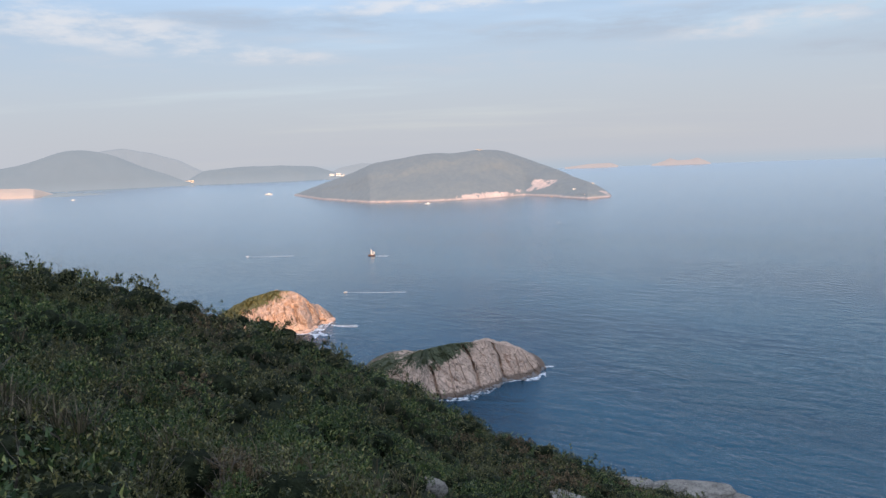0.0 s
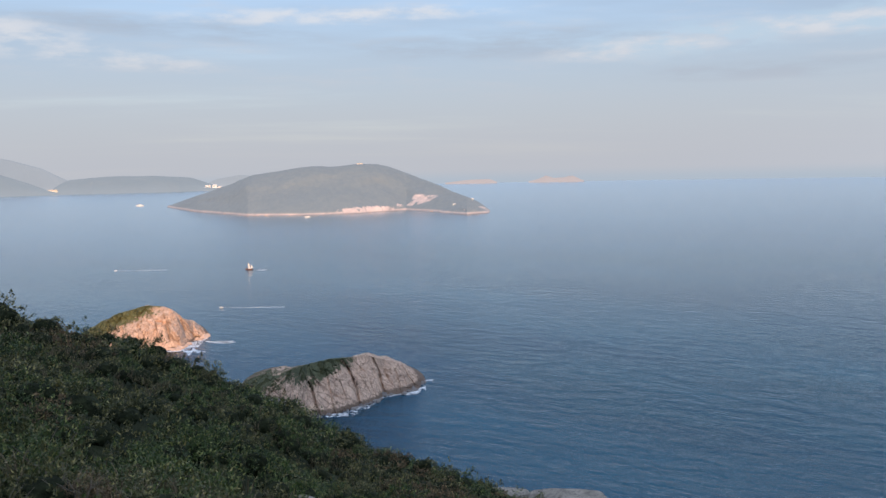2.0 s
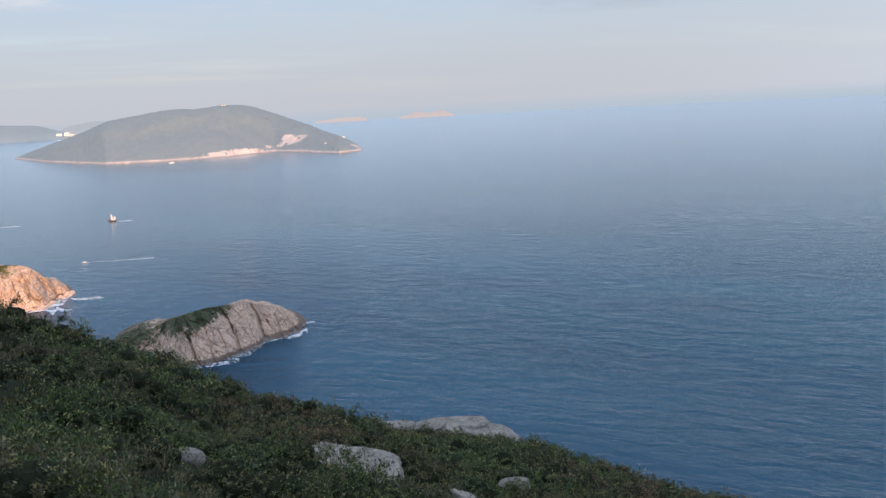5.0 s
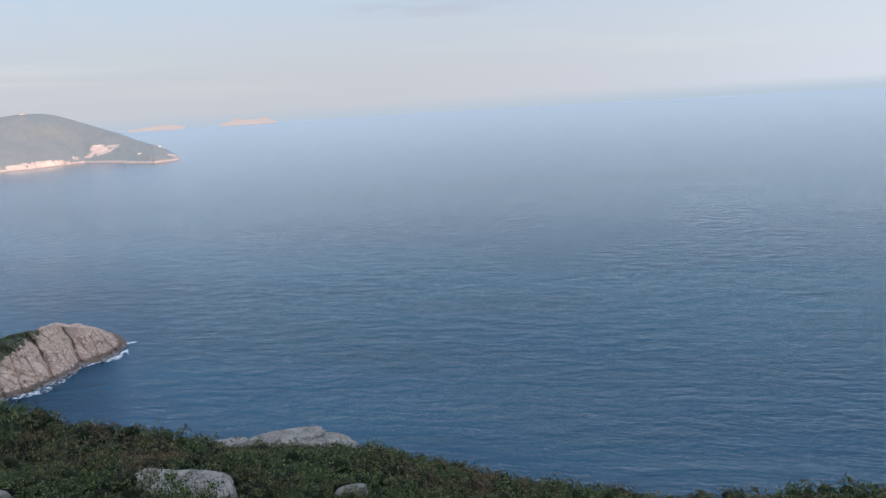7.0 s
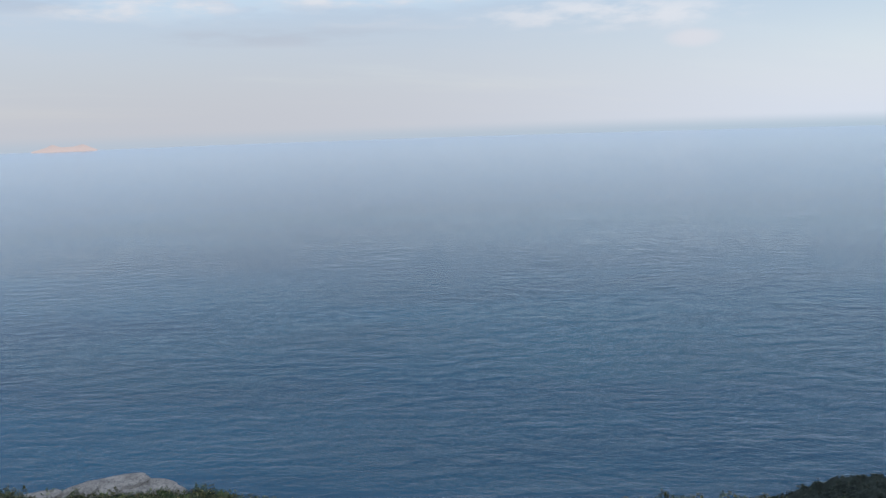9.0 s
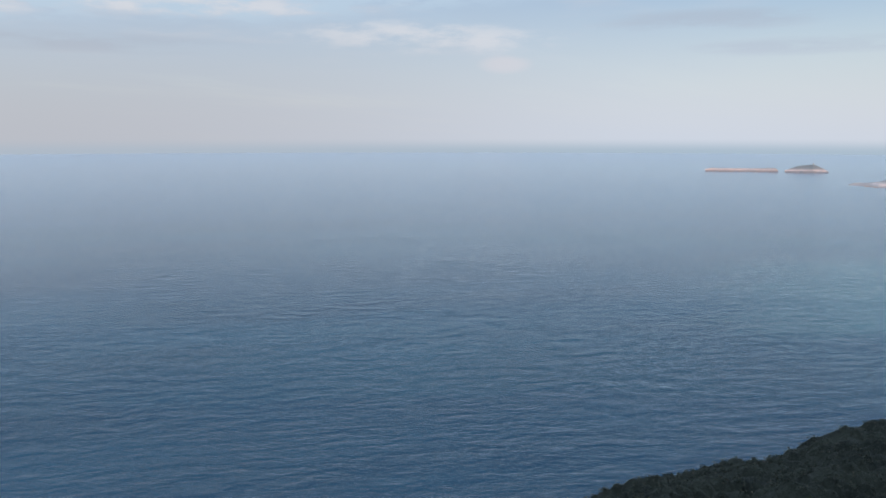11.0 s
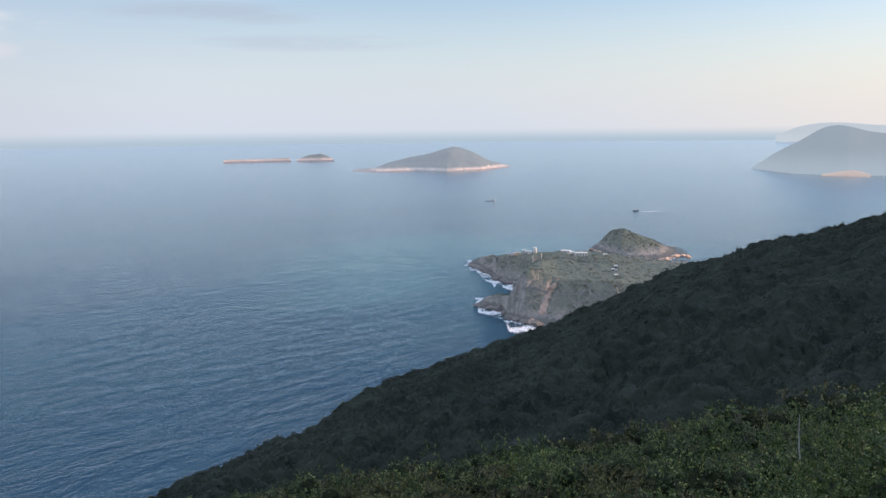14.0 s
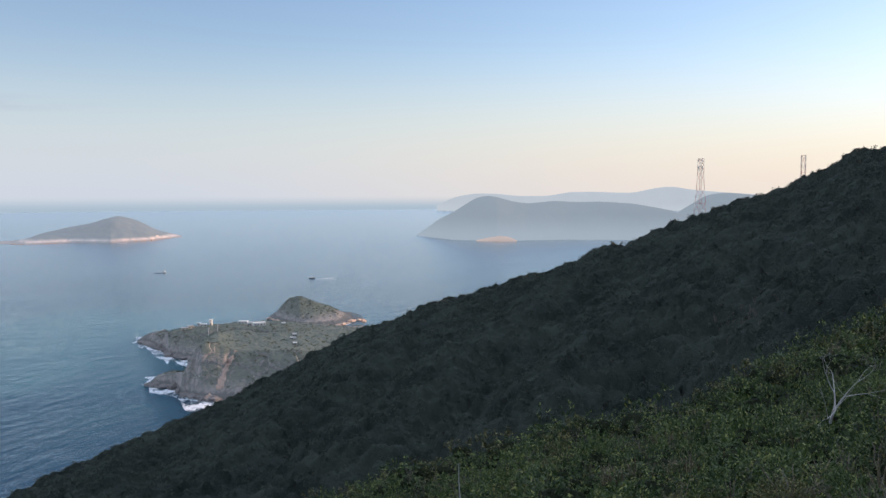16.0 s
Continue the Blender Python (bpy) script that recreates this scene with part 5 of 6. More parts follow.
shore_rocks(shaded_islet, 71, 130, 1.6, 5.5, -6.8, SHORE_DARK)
shore_rocks(lit_islet, 72, 90, 2.4, 13.0, 8.2, SHORE_PINK)
shore_rocks(cliff_cape, 73, 150, 3.0, -88.4, -97, SHORE_DARK)
shore_rocks(low_cape, 74, 110, 3.2, -87.8, -92, SHORE_DARK)
shore_rocks(hump_island, 75, 90, 2.4, -96.3, -103, SHORE_PINK)
shore_rocks(large_island, 76, 160, 2.2, 9.5, -11.4, SHORE_PINK)
shore_rocks(peaked_island, 77, 110, 2.4, -80.5, -90.5, SHORE_PINK)

# ---------------------------------------------------------------- rocks on the slope


def boulder(label, place, size, turn, seed, blocky=0.65, rough=0.12, detail=4, flat_top=0.8):
    bm = bmesh.new()
    bmesh.ops.create_icosphere(bm, subdivisions=detail, radius=1.0)
    off = Vector((seed * 3.1, seed * 1.7, seed * 0.9))
    rng = np.random.default_rng(700 + seed)
    sharp = 4.0 + 12.0 * (1.0 - blocky)
    planes = []
    for _ in range(26):
        p = Vector(rng.normal(size=3)).normalized()
        planes.append((p, rng.uniform(0.72, 1.0) ** sharp))
    planes += [(Vector((0, 0, 1)), flat_top ** sharp), (Vector((0, 0, -1)), 0.8 ** sharp)]
    for v in bm.verts:
        c = v.co.normalized()
        # a rounded body between flat cleavage planes
        q = c * sum(max(0.0, c.dot(p)) ** sharp / d for p, d in planes) ** (-1.0 / sharp)
        n1 = fbm(q * 1.1 + off, 4)
        crack = max(0.0, 0.10 - abs(noise.noise(q * 1.6 + off * 2))) * min(1.2, rough * 14)
        q *= 1 + n1 * rough * 2.2 - crack
        v.co = Vector((q.x * size[0], q.y * size[1], q.z * size[2]))
    for f in bm.faces:
        f.smooth = True
    me = bpy.data.meshes.new("boulder")
    bm.to_mesh(me)
    bm.free()
    me.materials.append(GRANITE)
    ob = new("boulder", me)
    ob.matrix_basis = Matrix.Translation(place) @ Euler([radians(t) for t in turn]).to_matrix().to_4x4()
    return tagged(ob, label, "boulder", "granite boulders on the slope")


def slab(label, place, size, turn, seed, taper=0.0, square=6.0):
    """A flat-topped block of granite with worn edges, split by a crack or two; taper: how much thinner it is at one end."""
    bm = bmesh.new()
    bmesh.ops.create_icosphere(bm, subdivisions=5, radius=1.0)
    off = Vector((seed * 2.3, seed * 1.1, seed * 0.7))
    for v in bm.verts:
        c = v.co.normalized()
        q = c / (abs(c.x) ** square + abs(c.y) ** square + abs(c.z) ** square) ** (1 / square)
        q.x *= 1.0 - 0.12 * q.y * q.y - 0.1 * fbm(q * 0.8 + off, 2)
        q.z *= 1.0 - taper * 0.5 * (1.0 - q.x)
        n1 = fbm(q * 1.4 + off, 5)
        split = max(0.0, 0.06 - abs(noise.noise(Vector((q.x * 0.7, q.y * 0.9, q.z * 2.2)) + off))) * 1.6
        q *= 1.0 + 0.09 * n1 - split
        v.co = Vector((q.x * size[0], q.y * size[1], q.z * size[2]))
    for f in bm.faces:
        f.smooth = True
    me = bpy.data.meshes.new("boulder")
    bm.to_mesh(me)
    bm.free()
    me.materials.append(GRANITE)
    ob = new("boulder", me)
    ob.matrix_basis = Matrix.Translation(place) @ Euler([radians(t) for t in turn]).to_matrix().to_4x4()
    return tagged(ob, label, "boulder", "granite boulders on the slope")


def at_dip(b, r, dip):
    return polar(b, r, EYE - r * math.tan(radians(dip)))


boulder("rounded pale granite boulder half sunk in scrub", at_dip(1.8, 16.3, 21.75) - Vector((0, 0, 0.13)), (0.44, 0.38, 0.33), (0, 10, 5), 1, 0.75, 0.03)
slab("long flat-topped granite boulder among the shrubs", at_dip(-9.2, 22.6, 24.1) - Vector((0, 0, 0.2)), (1.42, 0.7, 0.42), (10, 9, -32), 2, 0.4, 12.0)
boulder("narrow tilted granite slab in the scrub", at_dip(-17.7, 14.1, 26.9), (0.17, 0.42, 0.2), (0, 18, 25), 3, 0.5)
boulder("low granite boulder showing above the scrub", at_dip(-21.2, 26.0, 25.8) - Vector((0, 0, 0.36)), (0.62, 0.5, 0.46), (4, -8, -20), 4, 0.5, 0.03)
# low dome of sheeted granite: an upper sheet over lower ones, with dark gaps between them
for n_, (b_, r_, dip_, size_, turn_) in enumerate((
        (-12.3, 65.8, 22.05, (2.0, 0.9, 0.18), (0, 2, -12)), (-14.9, 66.6, 22.3, (1.7, 1.2, 0.26), (3, -10, -15)), (-17.2, 66.8, 22.25, (2.5, 1.3, 0.3), (3, 1, -17)),
        (-19.6, 66.4, 22.75, (2.0, 1.2, 0.26), (3, 15, -19)), (-16.0, 65.6, 22.62, (1.9, 0.9, 0.16), (3, -5, -16)), (-18.7, 65.5, 22.85, (1.7, 0.8, 0.2), (4, 9, -18)),
        (-20.9, 65.7, 23.2, (1.0, 0.8, 0.16), (2, 14, -20)), (-14.2, 65.2, 22.6, (0.8, 0.5, 0.14), (0, -2, -13)))):
    slab("weathered granite sheet of the low ledge on the brow", at_dip(b_, r_, dip_) - Vector((0, 0, 0.18)), size_, turn_, 10 + n_, 0.15, 3.2)
for n_, (b_, r_, s_) in enumerate(((-92.5, 145, 0.45), (-90.3, 132, 0.4), (-111.7, 215, 0.55), (-78.5, 190, 0.5), (-99.5, 240, 0.45))):
    boulder("small pale boulder in the hillside woodland", surface_point(b_, r_) + Vector((0, 0, 1.0)), (s_, s_ * 0.8, s_ * 0.9), (0, 0, n_ * 40), 20 + n_, 0.6, 0.1, 3)

# ---------------------------------------------------------------- dead wood and bare twigs


def branching(bm, p, d, length, radius, depth, rng):
    q = p
    for _ in range(3):
        d = (d + Vector(rng.normal(size=3)) * 0.12).normalized()
        n2 = q + d * length / 3
        rod(bm, q, n2, radius, radius * 0.8, 5)
        q, radius = n2, radius * 0.8
    if depth:
        for _ in range(2):
            e = (d + Vector(rng.normal(size=3)) * 0.55).normalized()
            branching(bm, q, e, length * 0.75, radius * 0.8, depth - 1, rng)


def dead_shrub(label, place, height, thick, lean_dir, seed, depth=2, mat=None):
    rng = np.random.default_rng(seed)
    bm = bmesh.new()
    for _ in range(3 if depth > 2 else 2 if depth > 1 else 1):
        loose = 0.2 if depth else 0.03
        d = Vector((lean_dir[0] + rng.normal() * loose, lean_dir[1] + rng.normal() * loose, 1)).normalized()
        branching(bm, Vector((0, 0, -0.3)), d, height * 0.5, thick, depth, rng)
    me = bpy.data.meshes.new("dead_shrub")
    bm.to_mesh(me)
    bm.free()
    me.materials.append(mat or DEAD_WOOD)
    ob = new("dead_shrub", me)
    ob.location = place
    return tagged(ob, label, "dead shrub")


dead_shrub("bleached leafless shrub with forked grey branches", surface_point(-133.0, 11.0) + Vector((0, 0, 1.05)), 0.72, 0.016, (0.0, 0.05), 61, 3)
dead_shrub("single bare pale stick standing out of the scrub", polar(-109.7, 14.0, EYE - 5.14), 1.9, 0.015, (0.05, 0.2), 62, 0)
for n_, (b_, r_, h_) in enumerate(((28.6, 30, 1.5), (25.4, 31, 1.2), (13.8, 35, 1.2), (-6.8, 54, 1.4), (22.0, 12, 0.9), (-100, 12, 0.8), (-104, 11, 0.8), (27.5, 7, 0.7))):
    dead_shrub("thin leafless twigs rising from the scrub", surface_point(b_, r_) + Vector((0, 0, 0.35)), h_, 0.009, (0.1, 0.1), 70 + n_, 2, BARK)

# ---------------------------------------------------------------- masts on the ridge


def lattice_mast(label, place, height, foot, head, turn):
    top = new("radio_mast")
    tagged(top, label, "radio mast", "masts on the ridge")
    top.matrix_basis = Matrix.Translation(place) @ pose(0, 0, 0, 0, 0, turn)
    bays = 9

    def half(z):
        return (foot + (head - foot) * min(1.0, z / (height * 0.75))) / 2

    corner = ((1, 1), (-1, 1), (-1, -1), (1, -1))
    for cx, cy in corner:
        for k in range(bays):
            z0, z1 = height * k / bays, height * (k + 1) / bays
            bm = bmesh.new()
            rod(bm, (cx * half(z0), cy * half(z0), z0), (cx * half(z1), cy * half(z1), z1), 0.06, 0.06, 5)
            part("leg", bm, RED if k % 2 else MAST_WHITE, top)
    for k in range(bays):
        z0, z1 = height * k / bays, height * (k + 1) / bays
        bm = bmesh.new()
        for i in range(4):
            (ax, ay), (bx, by) = corner[i], corner[(i + 1) % 4]
            rod(bm, (ax * half(z0), ay * half(z0), z0), (bx * half(z1), by * half(z1), z1), 0.026, 0.026, 4)
            rod(bm, (bx * half(z0), by * half(z0), z0), (ax * half(z1), ay * half(z1), z1), 0.026, 0.026, 4)
            rod(bm, (ax * half(z1), ay * half(z1), z1), (bx * half(z1), by * half(z1), z1), 0.026, 0.026, 4)
        part("bracing", bm, MAST_WHITE if k % 2 else RED, top)
    for sx in (-1, 1):
        for z in (height * 0.98, height * 0.86):
            bm = bmesh.new()
            rod(bm, (sx * head * 0.5, 0, z - 0.6), (sx * head * 0.5, 0, z + 0.7), 0.16, 0.16, 8)
            part("antenna", bm, MAST_WHITE, top)


ridge_a = surface_point(-125.85, 296)
lattice_mast("red and white steel lattice radio mast on the ridge", Vector((ridge_a.x, ridge_a.y, ridge_a.z - 0.3)), EYE + 296 * math.tan(radians(2.25)) - ridge_a.z, 3.3, 1.5, 20)
ridge_b = polar(-132.1, 300, ground(-132.1, 300))
lattice_mast("red and white lattice radio mast partly behind the ridge", ridge_b, EYE + 300 * math.tan(radians(2.3)) - ridge_b.z, 2.8, 1.3, 35)

# ---------------------------------------------------------------- buildings on the cape


def land_height(land, x, y):
    g = LAND[land.name].reshape(-1, 3)
    return float(g[np.argmin((g[:, 0] - x) ** 2 + (g[:, 1] - y) ** 2), 2])


def stand(ob, land, b, r, turn=0.0):
    p = polar(b, r)
    ob.matrix_basis = pose(p.x, p.y, land_height(land, p.x, p.y) - 0.25, 0, 0, b + turn)


def tank_tower(land, b, r):
    top = tagged(new("water_tower"), "round white tower with a flat cap on the cape", "tower")
    stand(top, land, b, r)
    bm = bmesh.new()
    rod(bm, (0, 0, 0), (0, 0, 3.6), 1.15, 1.1, 20)
    part("shaft", bm, WHITE, top)
    bm = bmesh.new()
    rod(bm, (0, 0, 3.6), (0, 0, 3.85), 1.35, 1.35, 20)
    part("cap", bm, WHITE, top)
    bm = bmesh.new()
    box(bm, -0.35, 0.35, -1.22, -1.1, 0, 1.5)
    part("door", bm, GLASS_DARK, top)


def low_building(land, b, r, length, depth, height, mat, label, turn=0.0):
    top = tagged(new("building"), label, "building", "buildings on the cape")
    stand(top, land, b, r, turn)
    bm = bmesh.new()
    box(bm, -length / 2, length / 2, -depth / 2, depth / 2, 0, height)
    part("wall", bm, mat, top)
    bm = bmesh.new()
    box(bm, -length / 2 - 0.2, length / 2 + 0.2, -depth / 2 - 0.2, depth / 2 + 0.2, height, height + 0.25)
    part("roof", bm, WHITE if mat == WHITE else ROOF_GREY, top)
    n = max(2, int(length / 1.8))
    for i in range(n):
        x = -length / 2 + length * (i + 0.5) / n
        bm = bmesh.new()
        box(bm, x - 0.35, x + 0.35, -depth / 2 - 0.04, -depth / 2 + 0.1, height * 0.4, height * 0.78)
        part("window", bm, GLASS_DARK, top)


low_building(lit_islet, 12.0, 512, 1.8, 1.4, 0.8, CREAM, "small white hut on the crown of the sunlit islet")
tank_tower(low_cape, -92.46, 556)
low_building(low_cape, -95.65, 545, 8.0, 4.0, 2.2, WHITE, "long white single-storey building on the cape", 12)
low_building(low_cape, -95.02, 548, 2.6, 2.6, 3.6, WHITE, "tall white block house beside the long building")
low_building(low_cape, -94.6, 556, 6.0, 3.5, 2.0, WHITE, "white low annexe behind the block house", -10)
low_building(low_cape, -90.8, 545, 4.5, 3.0, 1.5, CREAM, "small pale sunlit hut near the cape's point")
low_building(low_cape, -91.15, 551, 4.0, 3.0, 1.9, CREAM, "low pale sunlit house above the rocks", 15)
low_building(low_cape, -91.7, 556, 2.2, 2.2, 1.8, WHITE, "tiny white hut by the tower")
low_building(low_cape, -91.98, 553, 4.2, 2.6, 1.9, WHITE, "small white house next to the round tower")
low_building(cliff_cape, -97.84, 470, 1.6, 1.6, 1.7, WHITE, "tiny white hut on the scrub-covered plateau")
low_building(cliff_cape, -98.05, 478, 1.8, 1.6, 2.6, WHITE, "narrow white hut among the scrub of the headland")
low_building(cliff_cape, -98.07, 458, 2.0, 1.8, 1.4, WHITE, "low white hut at the edge of the plateau")
low_building(low_cape, -97.3, 556, 2.4, 2.0, 1.3, WHITE, "small white hut by the channel to the humped island")


def pole(land, b, r, height):
    top = tagged(new("lattice_pole"), "slender grey pole with cross arms on the headland", "pole")
    stand(top, land, b, r)
    bm = bmesh.new()
    rod(bm, (0, 0, 0), (0, 0, height), 0.16, 0.1, 6)
    part("shaft", bm, MAST_WHITE, top)
    for z in (0.8, 0.92):
        bm = bmesh.new()
        rod(bm, (-0.8, 0, height * z), (0.8, 0, height * z), 0.08, 0.08, 5)
        part("cross_arm", bm, MAST_WHITE, top)


def scar(land, top_at, foot_at, lo, hi, width, lift, grain, mat, label):
    """A ragged strip of bare earth and rock that runs down and across the cliff, lying on the land."""
    g = LAND[land.name]
    bear = -np.degrees(np.arctan2(g[2, :, 0], g[2, :, 1]))
    cols = np.where((bear < max(top_at, foot_at) + width * 2) & (bear > min(top_at, foot_at) - width * 2))[0]
    strip = g[lo:hi, cols[0]:cols[-1] + 1].copy()
    rows_, cols_ = strip.shape[:2]
    for i in range(rows_):
        u = i / (rows_ - 1)
        for j in range(cols_):
            p = strip[i, j].copy()
            b = -math.degrees(math.atan2(p[0], p[1]))
            mid = foot_at + (top_at - foot_at) * u
            wide = width * (1 - 0.65 * u + 0.75 * fbm(Vector((p[0] / grain, p[2] * 1.6 / grain, 4.0)), 4))
            out = lift if abs(b - mid) < wide and 0 < i < rows_ - 1 else -1.7 * lift
            d = Vector((p[0], p[1], 0)).normalized()
            strip[i, j] = (p[0] - d.x * out, p[1] - d.y * out, p[2] + out * 0.5)
    ob = new("scar", mesh_of("scar", strip.reshape(-1, 3), grid_faces(rows_, cols_), mat, True))
    ob.parent = land
    return tagged(ob, label)


scar(cliff_cape, -94.1, -92.9, 5, 58, 0.27, 0.35, 4.0, SCAR_EARTH, "bare reddish earth scar down the cliff")
pole(cliff_cape, -92.3, 500, 5.5)
pole(cliff_cape, -92.9, 505, 5.0)


def lighthouse(land, b, r, z, height, radius):
    top = tagged(new("lighthouse"), "small white round lighthouse", "lighthouse")
    p = polar(b, r)
    top.matrix_basis = pose(p.x, p.y, land_height(land, p.x, p.y) - 0.5 if z is None else z, 0, 0, b)
    bm = bmesh.new()
    rod(bm, (0, 0, 0), (0, 0, height * 0.8), radius, radius * 0.8, 14)
    part("tower", bm, WHITE, top)
    bm = bmesh.new()
    rod(bm, (0, 0, height * 0.8), (0, 0, height * 0.95), radius * 0.6, radius * 0.6, 12)
    part("lantern", bm, GLASS_DARK, top)
    bm = bmesh.new()
    rod(bm, (0, 0, height * 0.95), (0, 0, height * 1.08), radius * 0.7, radius * 0.1, 12)
    part("cap", bm, WHITE, top)


lighthouse(tip_rocks, 24.75, 3640, None, 17.0, 4.0)
for b_, l_, h_ in ((7.75, 26, 10), (7.3, 24, 16), (7.0, 18, 9)):
    low_building(peninsula, b_, 4500, l_, 20, h_, WHITE, "pale apartment blocks at the end of the peninsula")
low_building(peninsula, 17.2, 4490, 40, 16, 12, CREAM, "pale building on the far shore")
lighthouse(lighthouse_island, -77.6, 2495, None, 7.5, 2.2)
low_building(large_island, -10.3, 1840, 5, 3, 2.5, WHITE, "white buildings near the island's point")
low_building(large_island, -9.0, 1815, 6, 3, 2, WHITE, "low white building on the island's shore")
low_building(large_island, -2.5, 2056, 14, 5, 1.5, CREAM, "white station on the island's summit")

# ---------------------------------------------------------------- boats


def hull(bm, length, beam, depth):
    st = 9
    rings = []
    for i in range(st):
        u = i / (st - 1)
        wdt = beam / 2 * (1 - max(0.0, (u - 0.45) / 0.55) ** 2.2) * (0.85 + 0.15 * min(1, u * 4))
        sheer = depth * (1 + 0.35 * u * u)
        x = -length / 2 + length * u
        rings.append([bm.verts.new(q) for q in ((x, -wdt, sheer), (x, -wdt * 0.75, 0.0), (x, 0, -depth * 0.4), (x, wdt * 0.75, 0.0), (x, wdt, sheer))])
    for a, b in zip(rings, rings[1:]):
        for k in range(4):
            bm.faces.new((a[k], b[k], b[k + 1], a[k + 1]))
        bm.faces.new((a[4], b[4], b[0], a[0]))
    bm.faces.new(rings[0][::-1])
    bmesh.ops.remove_doubles(bm, verts=bm.verts, dist=0.001)


def wake(label, b, dip, turn, length, width):
    """A trail of broken water behind a boat, lying on the sea."""
    rng = np.random.default_rng(int(abs(b * 100)))
    n = 40
    v = np.zeros((2, n, 3))
    for i in range(n):
        u = i / (n - 1)
        s = width * (0.25 + 0.75 * u) * rng.uniform(0.7, 1.2) / 2
        for k, sg in ((0, -1), (1, 1)):
            v[k, i] = (-u * length, sg * s + math.sin(u * 3) * width * 0.3, 0)
    ob = new("wake", mesh_of("wake", v.reshape(-1, 3), grid_faces(2, n), WAKE_FOAM))
    p = polar(b, waterline(-dip))
    ob.matrix_basis = pose(p.x, p.y, 0.06, 0, 0, turn)
    return tagged(ob, label, "wake", kind="stuff")


def sailing_boat(b, dip, turn, s=1.0):
    top = tagged(new("sailing_boat"), "small wooden sailing boat with cream sails under way", "sailing boat")
    p = polar(b, waterline(-dip))
    top.matrix_basis = pose(p.x, p.y, 0.2, 0, 0, turn) @ Matrix.Scale(s, 4)
    bm = bmesh.new()
    hull(bm, 8.5, 2.6, 1.0)
    part("hull", bm, BROWN_HULL, top)
    bm = bmesh.new()
    box(bm, -2.8, 0.2, -0.8, 0.8, 0.95, 1.9, 0.1)
    part("cabin", bm, WHITE, top)
    for x, h in ((0.8, 8.0), (-2.4, 5.5)):
        bm = bmesh.new()
        rod(bm, (x, 0, 0.8), (x, 0, h), 0.09, 0.05, 6)
        part("mast", bm, BROWN_HULL, top)
        bm = bmesh.new()
        pts = [(x - 0.1, 0.05, 1.8), (x - 2.4, 0.5, 2.0), (x - 1.7, 0.45, h * 0.72), (x - 0.1, 0.05, h * 0.97)]
        a = [bm.verts.new(q) for q in pts]
        c = [bm.verts.new((q[0], q[1] + 0.05, q[2])) for q in pts]
        bm.faces.new(a)
        bm.faces.new(c[::-1])
        for i in range(4):
            bm.faces.new((a[i], c[i], c[(i + 1) % 4], a[(i + 1) % 4]))
        part("sail", bm, CANVAS, top)


def motor_boat(label, b, dip, turn, length, paint_mat, group="motor boats"):
    top = tagged(new("motor_boat"), label, "boat", group)
    p = polar(b, waterline(-dip))
    top.matrix_basis = pose(p.x, p.y, 0.15, 0, 0, turn)
    bm = bmesh.new()
    hull(bm, length, length * 0.3, length * 0.1)
    part("hull", bm, paint_mat, top)
    bm = bmesh.new()
    box(bm, -length * 0.2, length * 0.12, -length * 0.1, length * 0.1, length * 0.1, length * 0.22, length * 0.02)
    cab = part("cabin", bm, WHITE, top)
    bm = bmesh.new()
    box(bm, length * 0.1, length * 0.125, -length * 0.085, length * 0.085, length * 0.14, length * 0.2)
    part("windscreen", bm, GLASS_DARK, cab)


def coaster(b, dip, turn, length):
    top = tagged(new("cargo_vessel"), "low grey work vessel with a white wheelhouse aft", "ship")
    p = polar(b, waterline(-dip))
    top.matrix_basis = pose(p.x, p.y, 0.08, 0, 0, turn)
    bm = bmesh.new()
    hull(bm, length, length * 0.16, length * 0.022)
    part("hull", bm, ROOF_GREY, top)
    bm = bmesh.new()
    box(bm, -length * 0.42, -length * 0.25, -length * 0.07, length * 0.07, length * 0.05, length * 0.19, length * 0.01)
    part("wheelhouse", bm, WHITE, top)
    bm = bmesh.new()
    rod(bm, (-length * 0.3, 0, length * 0.19), (-length * 0.3, 0, length * 0.3), length * 0.008, length * 0.005, 5)
    part("mast", bm, MAST_WHITE, top)
    bm = bmesh.new()
    rod(bm, (length * 0.1, 0, length * 0.05), (length * 0.4, 0, length * 0.17), length * 0.008, length * 0.005, 5)
    part("derrick", bm, DARK_HULL, top)


sailing_boat(5.3, 6.72, 160, 0.95)
wake("faint foam round the sailing boat", 5.0, 6.74, 160, 14, 6.0)
motor_boat("white speedboat drawing a long wake", 13.8, 6.31, 172, 3.0, WHITE)
wake("thin white wake of a speedboat", 13.7, 6.32, 172, 50, 4.0)
motor_boat("white motor boat drawing a white wake", 7.25, 9.18, 172, 3.2, WHITE)
wake("thin white wake of a motor boat", 7.15, 9.19, 170, 46, 2.6)
motor_boat("white ferry-like boat off the peninsula", 12.1, 2.16, 175, 24, WHITE)
motor_boat("small pale boat close to the large island", 1.2, 3.27, 170, 12, WHITE)
motor_boat("white boat in the hazy bay", 24.4, 1.88, 10, 16, WHITE)
motor_boat("tiny white boat on open water", -7.9, 4.9, 40, 3.0, WHITE)
motor_boat("dark speedboat with a white wake", -99.3, 5.9, 100, 7.0, DARK_HULL)
wake("white wake of the dark speedboat", -99.6, 5.92, 100, 22, 6.0)
coaster(-89.3, 5.25, -90 + 175, 14)

# ---------------------------------------------------------------- surf


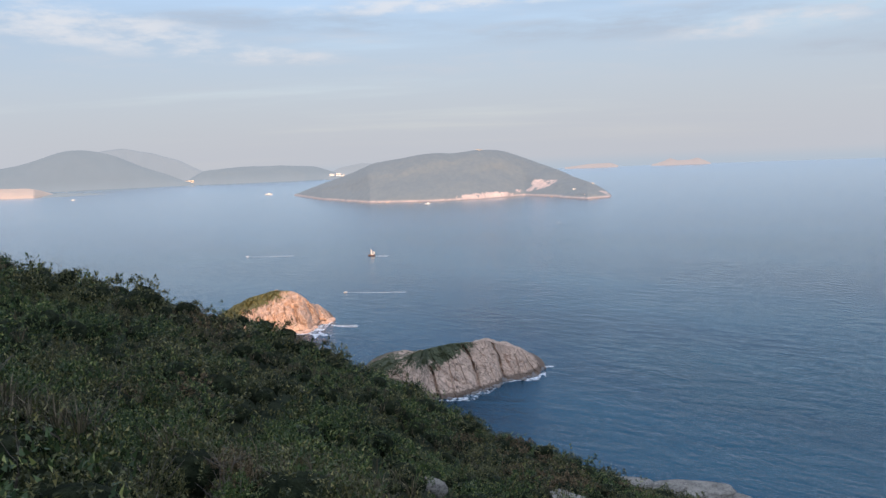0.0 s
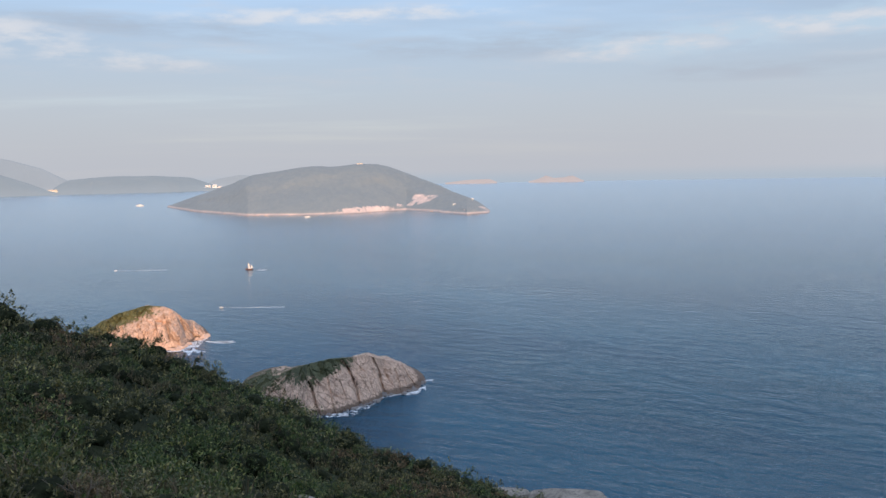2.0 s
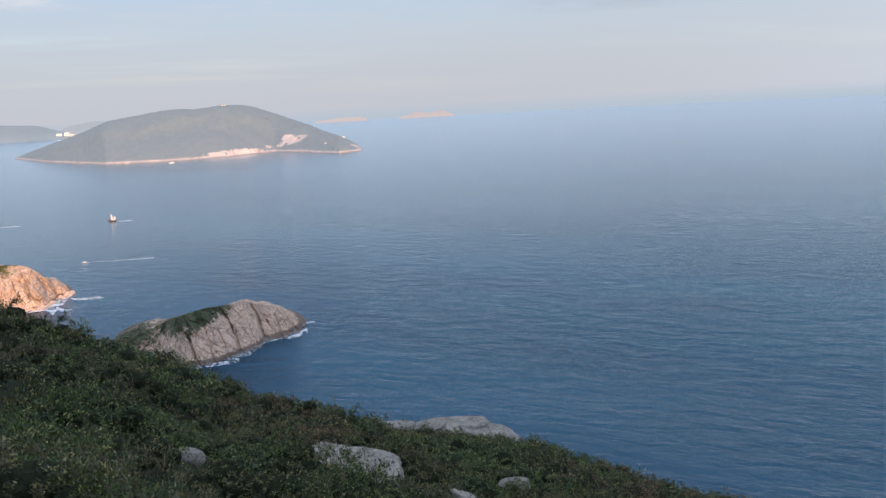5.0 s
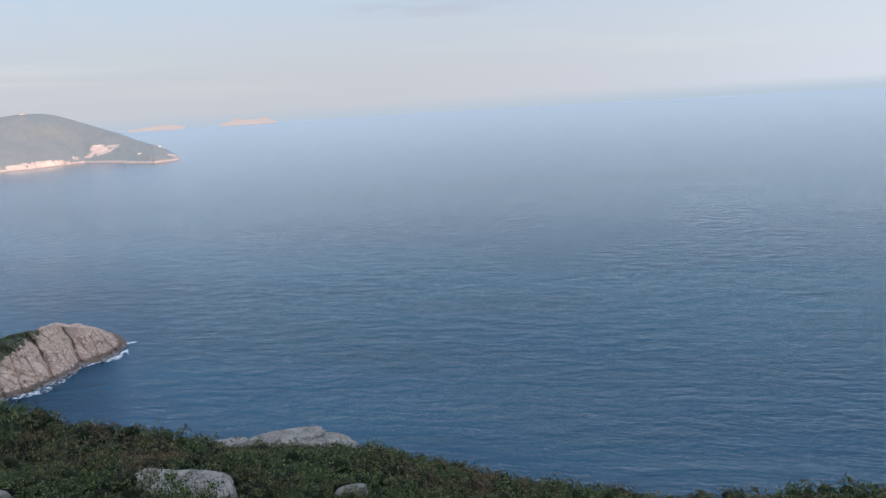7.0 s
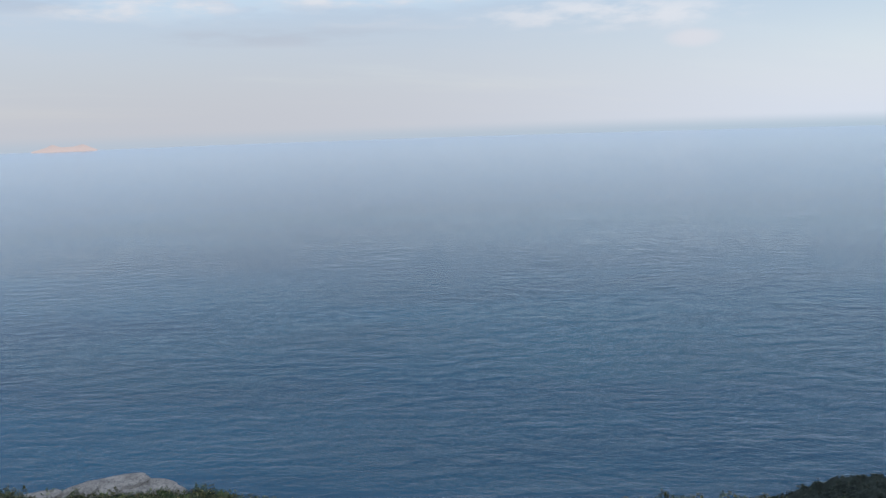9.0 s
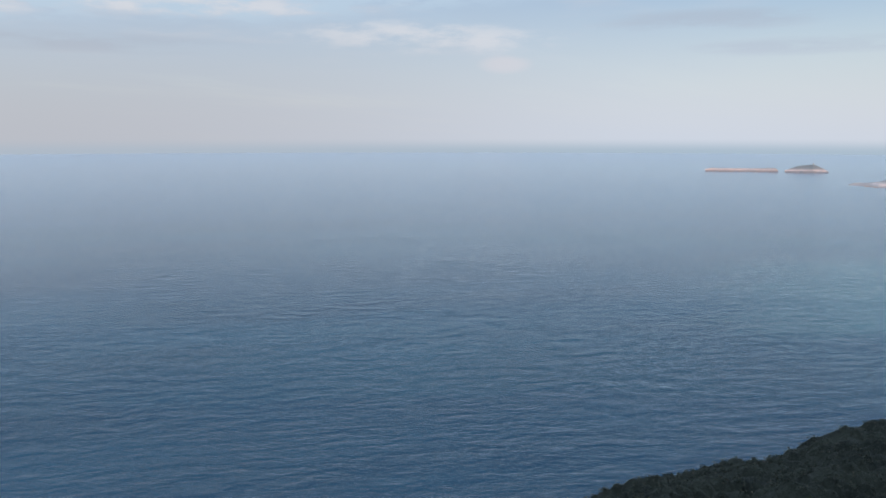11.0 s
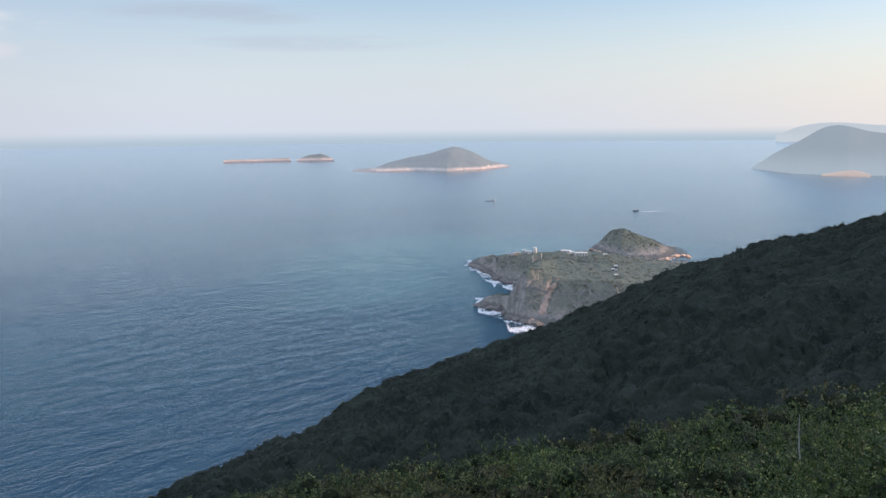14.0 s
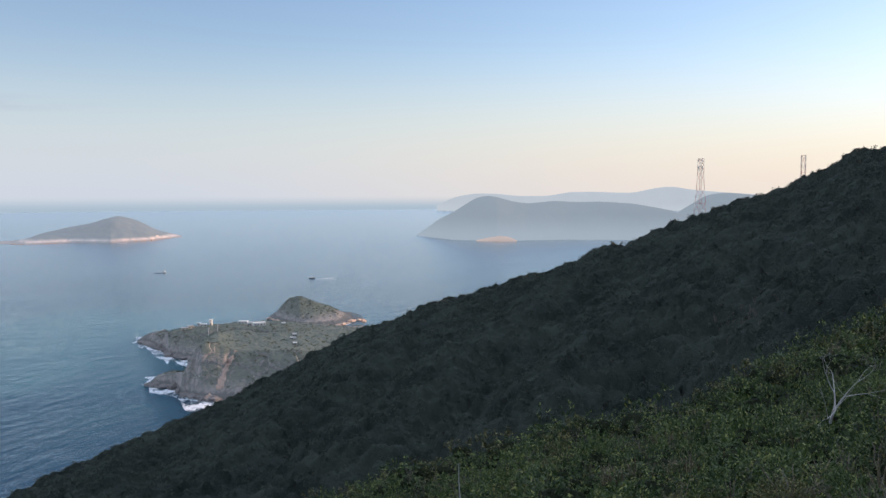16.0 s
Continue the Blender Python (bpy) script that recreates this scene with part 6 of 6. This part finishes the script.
def surf(land, label, b0, b1, seed, width, gap=0.42, outward=1.0):
    """Broken white water along the near shore of an island, between two bearings."""
    rng = np.random.default_rng(seed)
    g = LAND[land.name]
    cols = g.shape[1]
    pts = []
    for j in range(cols):
        b = -math.degrees(math.atan2(g[1, j, 0], g[1, j, 1]))
        if b1 <= b <= b0:
            # where the face goes under the sea
            col = g[:, j]
            i = int(np.argmax(col[:, 2] > 0.3))
            pts.append(col[max(i, 1)])
    if len(pts) < 8:
        return
    pts = np.array(pts)
    soft = np.ones(5) / 5
    for k in (0, 1):
        pts[:, k] = np.convolve(np.pad(pts[:, k], 2, mode="edge"), soft, mode="valid")
    n = len(pts)
    v = np.zeros((3, n, 3))
    for j in range(n):
        p = pts[j]
        d = -np.array([p[0], p[1], 0]) / np.hypot(p[0], p[1])
        f = fbm(Vector((p[0] * 0.05, p[1] * 0.05, seed)), 2)
        wd = width * max(0.05, f + gap) * outward
        v[0, j] = (p[0] - d[0] * 2.0, p[1] - d[1] * 2.0, 0.05)
        v[1, j] = (p[0] + d[0] * wd * 0.5, p[1] + d[1] * wd * 0.5, 0.05)
        v[2, j] = (p[0] + d[0] * wd, p[1] + d[1] * wd, 0.05)
    ob = new("surf", mesh_of("surf", v.reshape(-1, 3), grid_faces(3, n), FOAM))
    return tagged(ob, label, "surf", kind="stuff")


surf(shaded_islet, "white surf at the foot of the granite islet", 6.0, -6.9, 81, 13.0, 0.6)
surf(lit_islet, "white surf at the foot of the sunlit islet", 13, 8.2, 82, 22.0, 0.9)
surf(cliff_cape, "white surf breaking along the headland's cliffs", -88.3, -97, 83, 24.0, 0.85)
surf(low_cape, "white surf round the cape's point", -87.75, -91.5, 84, 24.0, 0.85)
surf(hump_island, "thin surf line on the humped island", -96.3, -103, 85, 9.0, 0.4)

for b_, dip_, turn_, l_, w_ in ((7.6, 11.4, 150, 12, 4), (-7.3, 14.8, 20, 11, 6), (-88.1, 12.5, 170, 20, 9), (-87.5, 9.75, 170, 24, 10), (8.35, 11.35, 160, 16, 7), (9.2, 11.75, 120, 14, 5), (-88.6, 10.4, 150, 16, 8), (-90.2, 11.3, 160, 12, 6)):
    wake("drifting patch of white foam off the islets", b_, dip_, turn_, l_, w_)
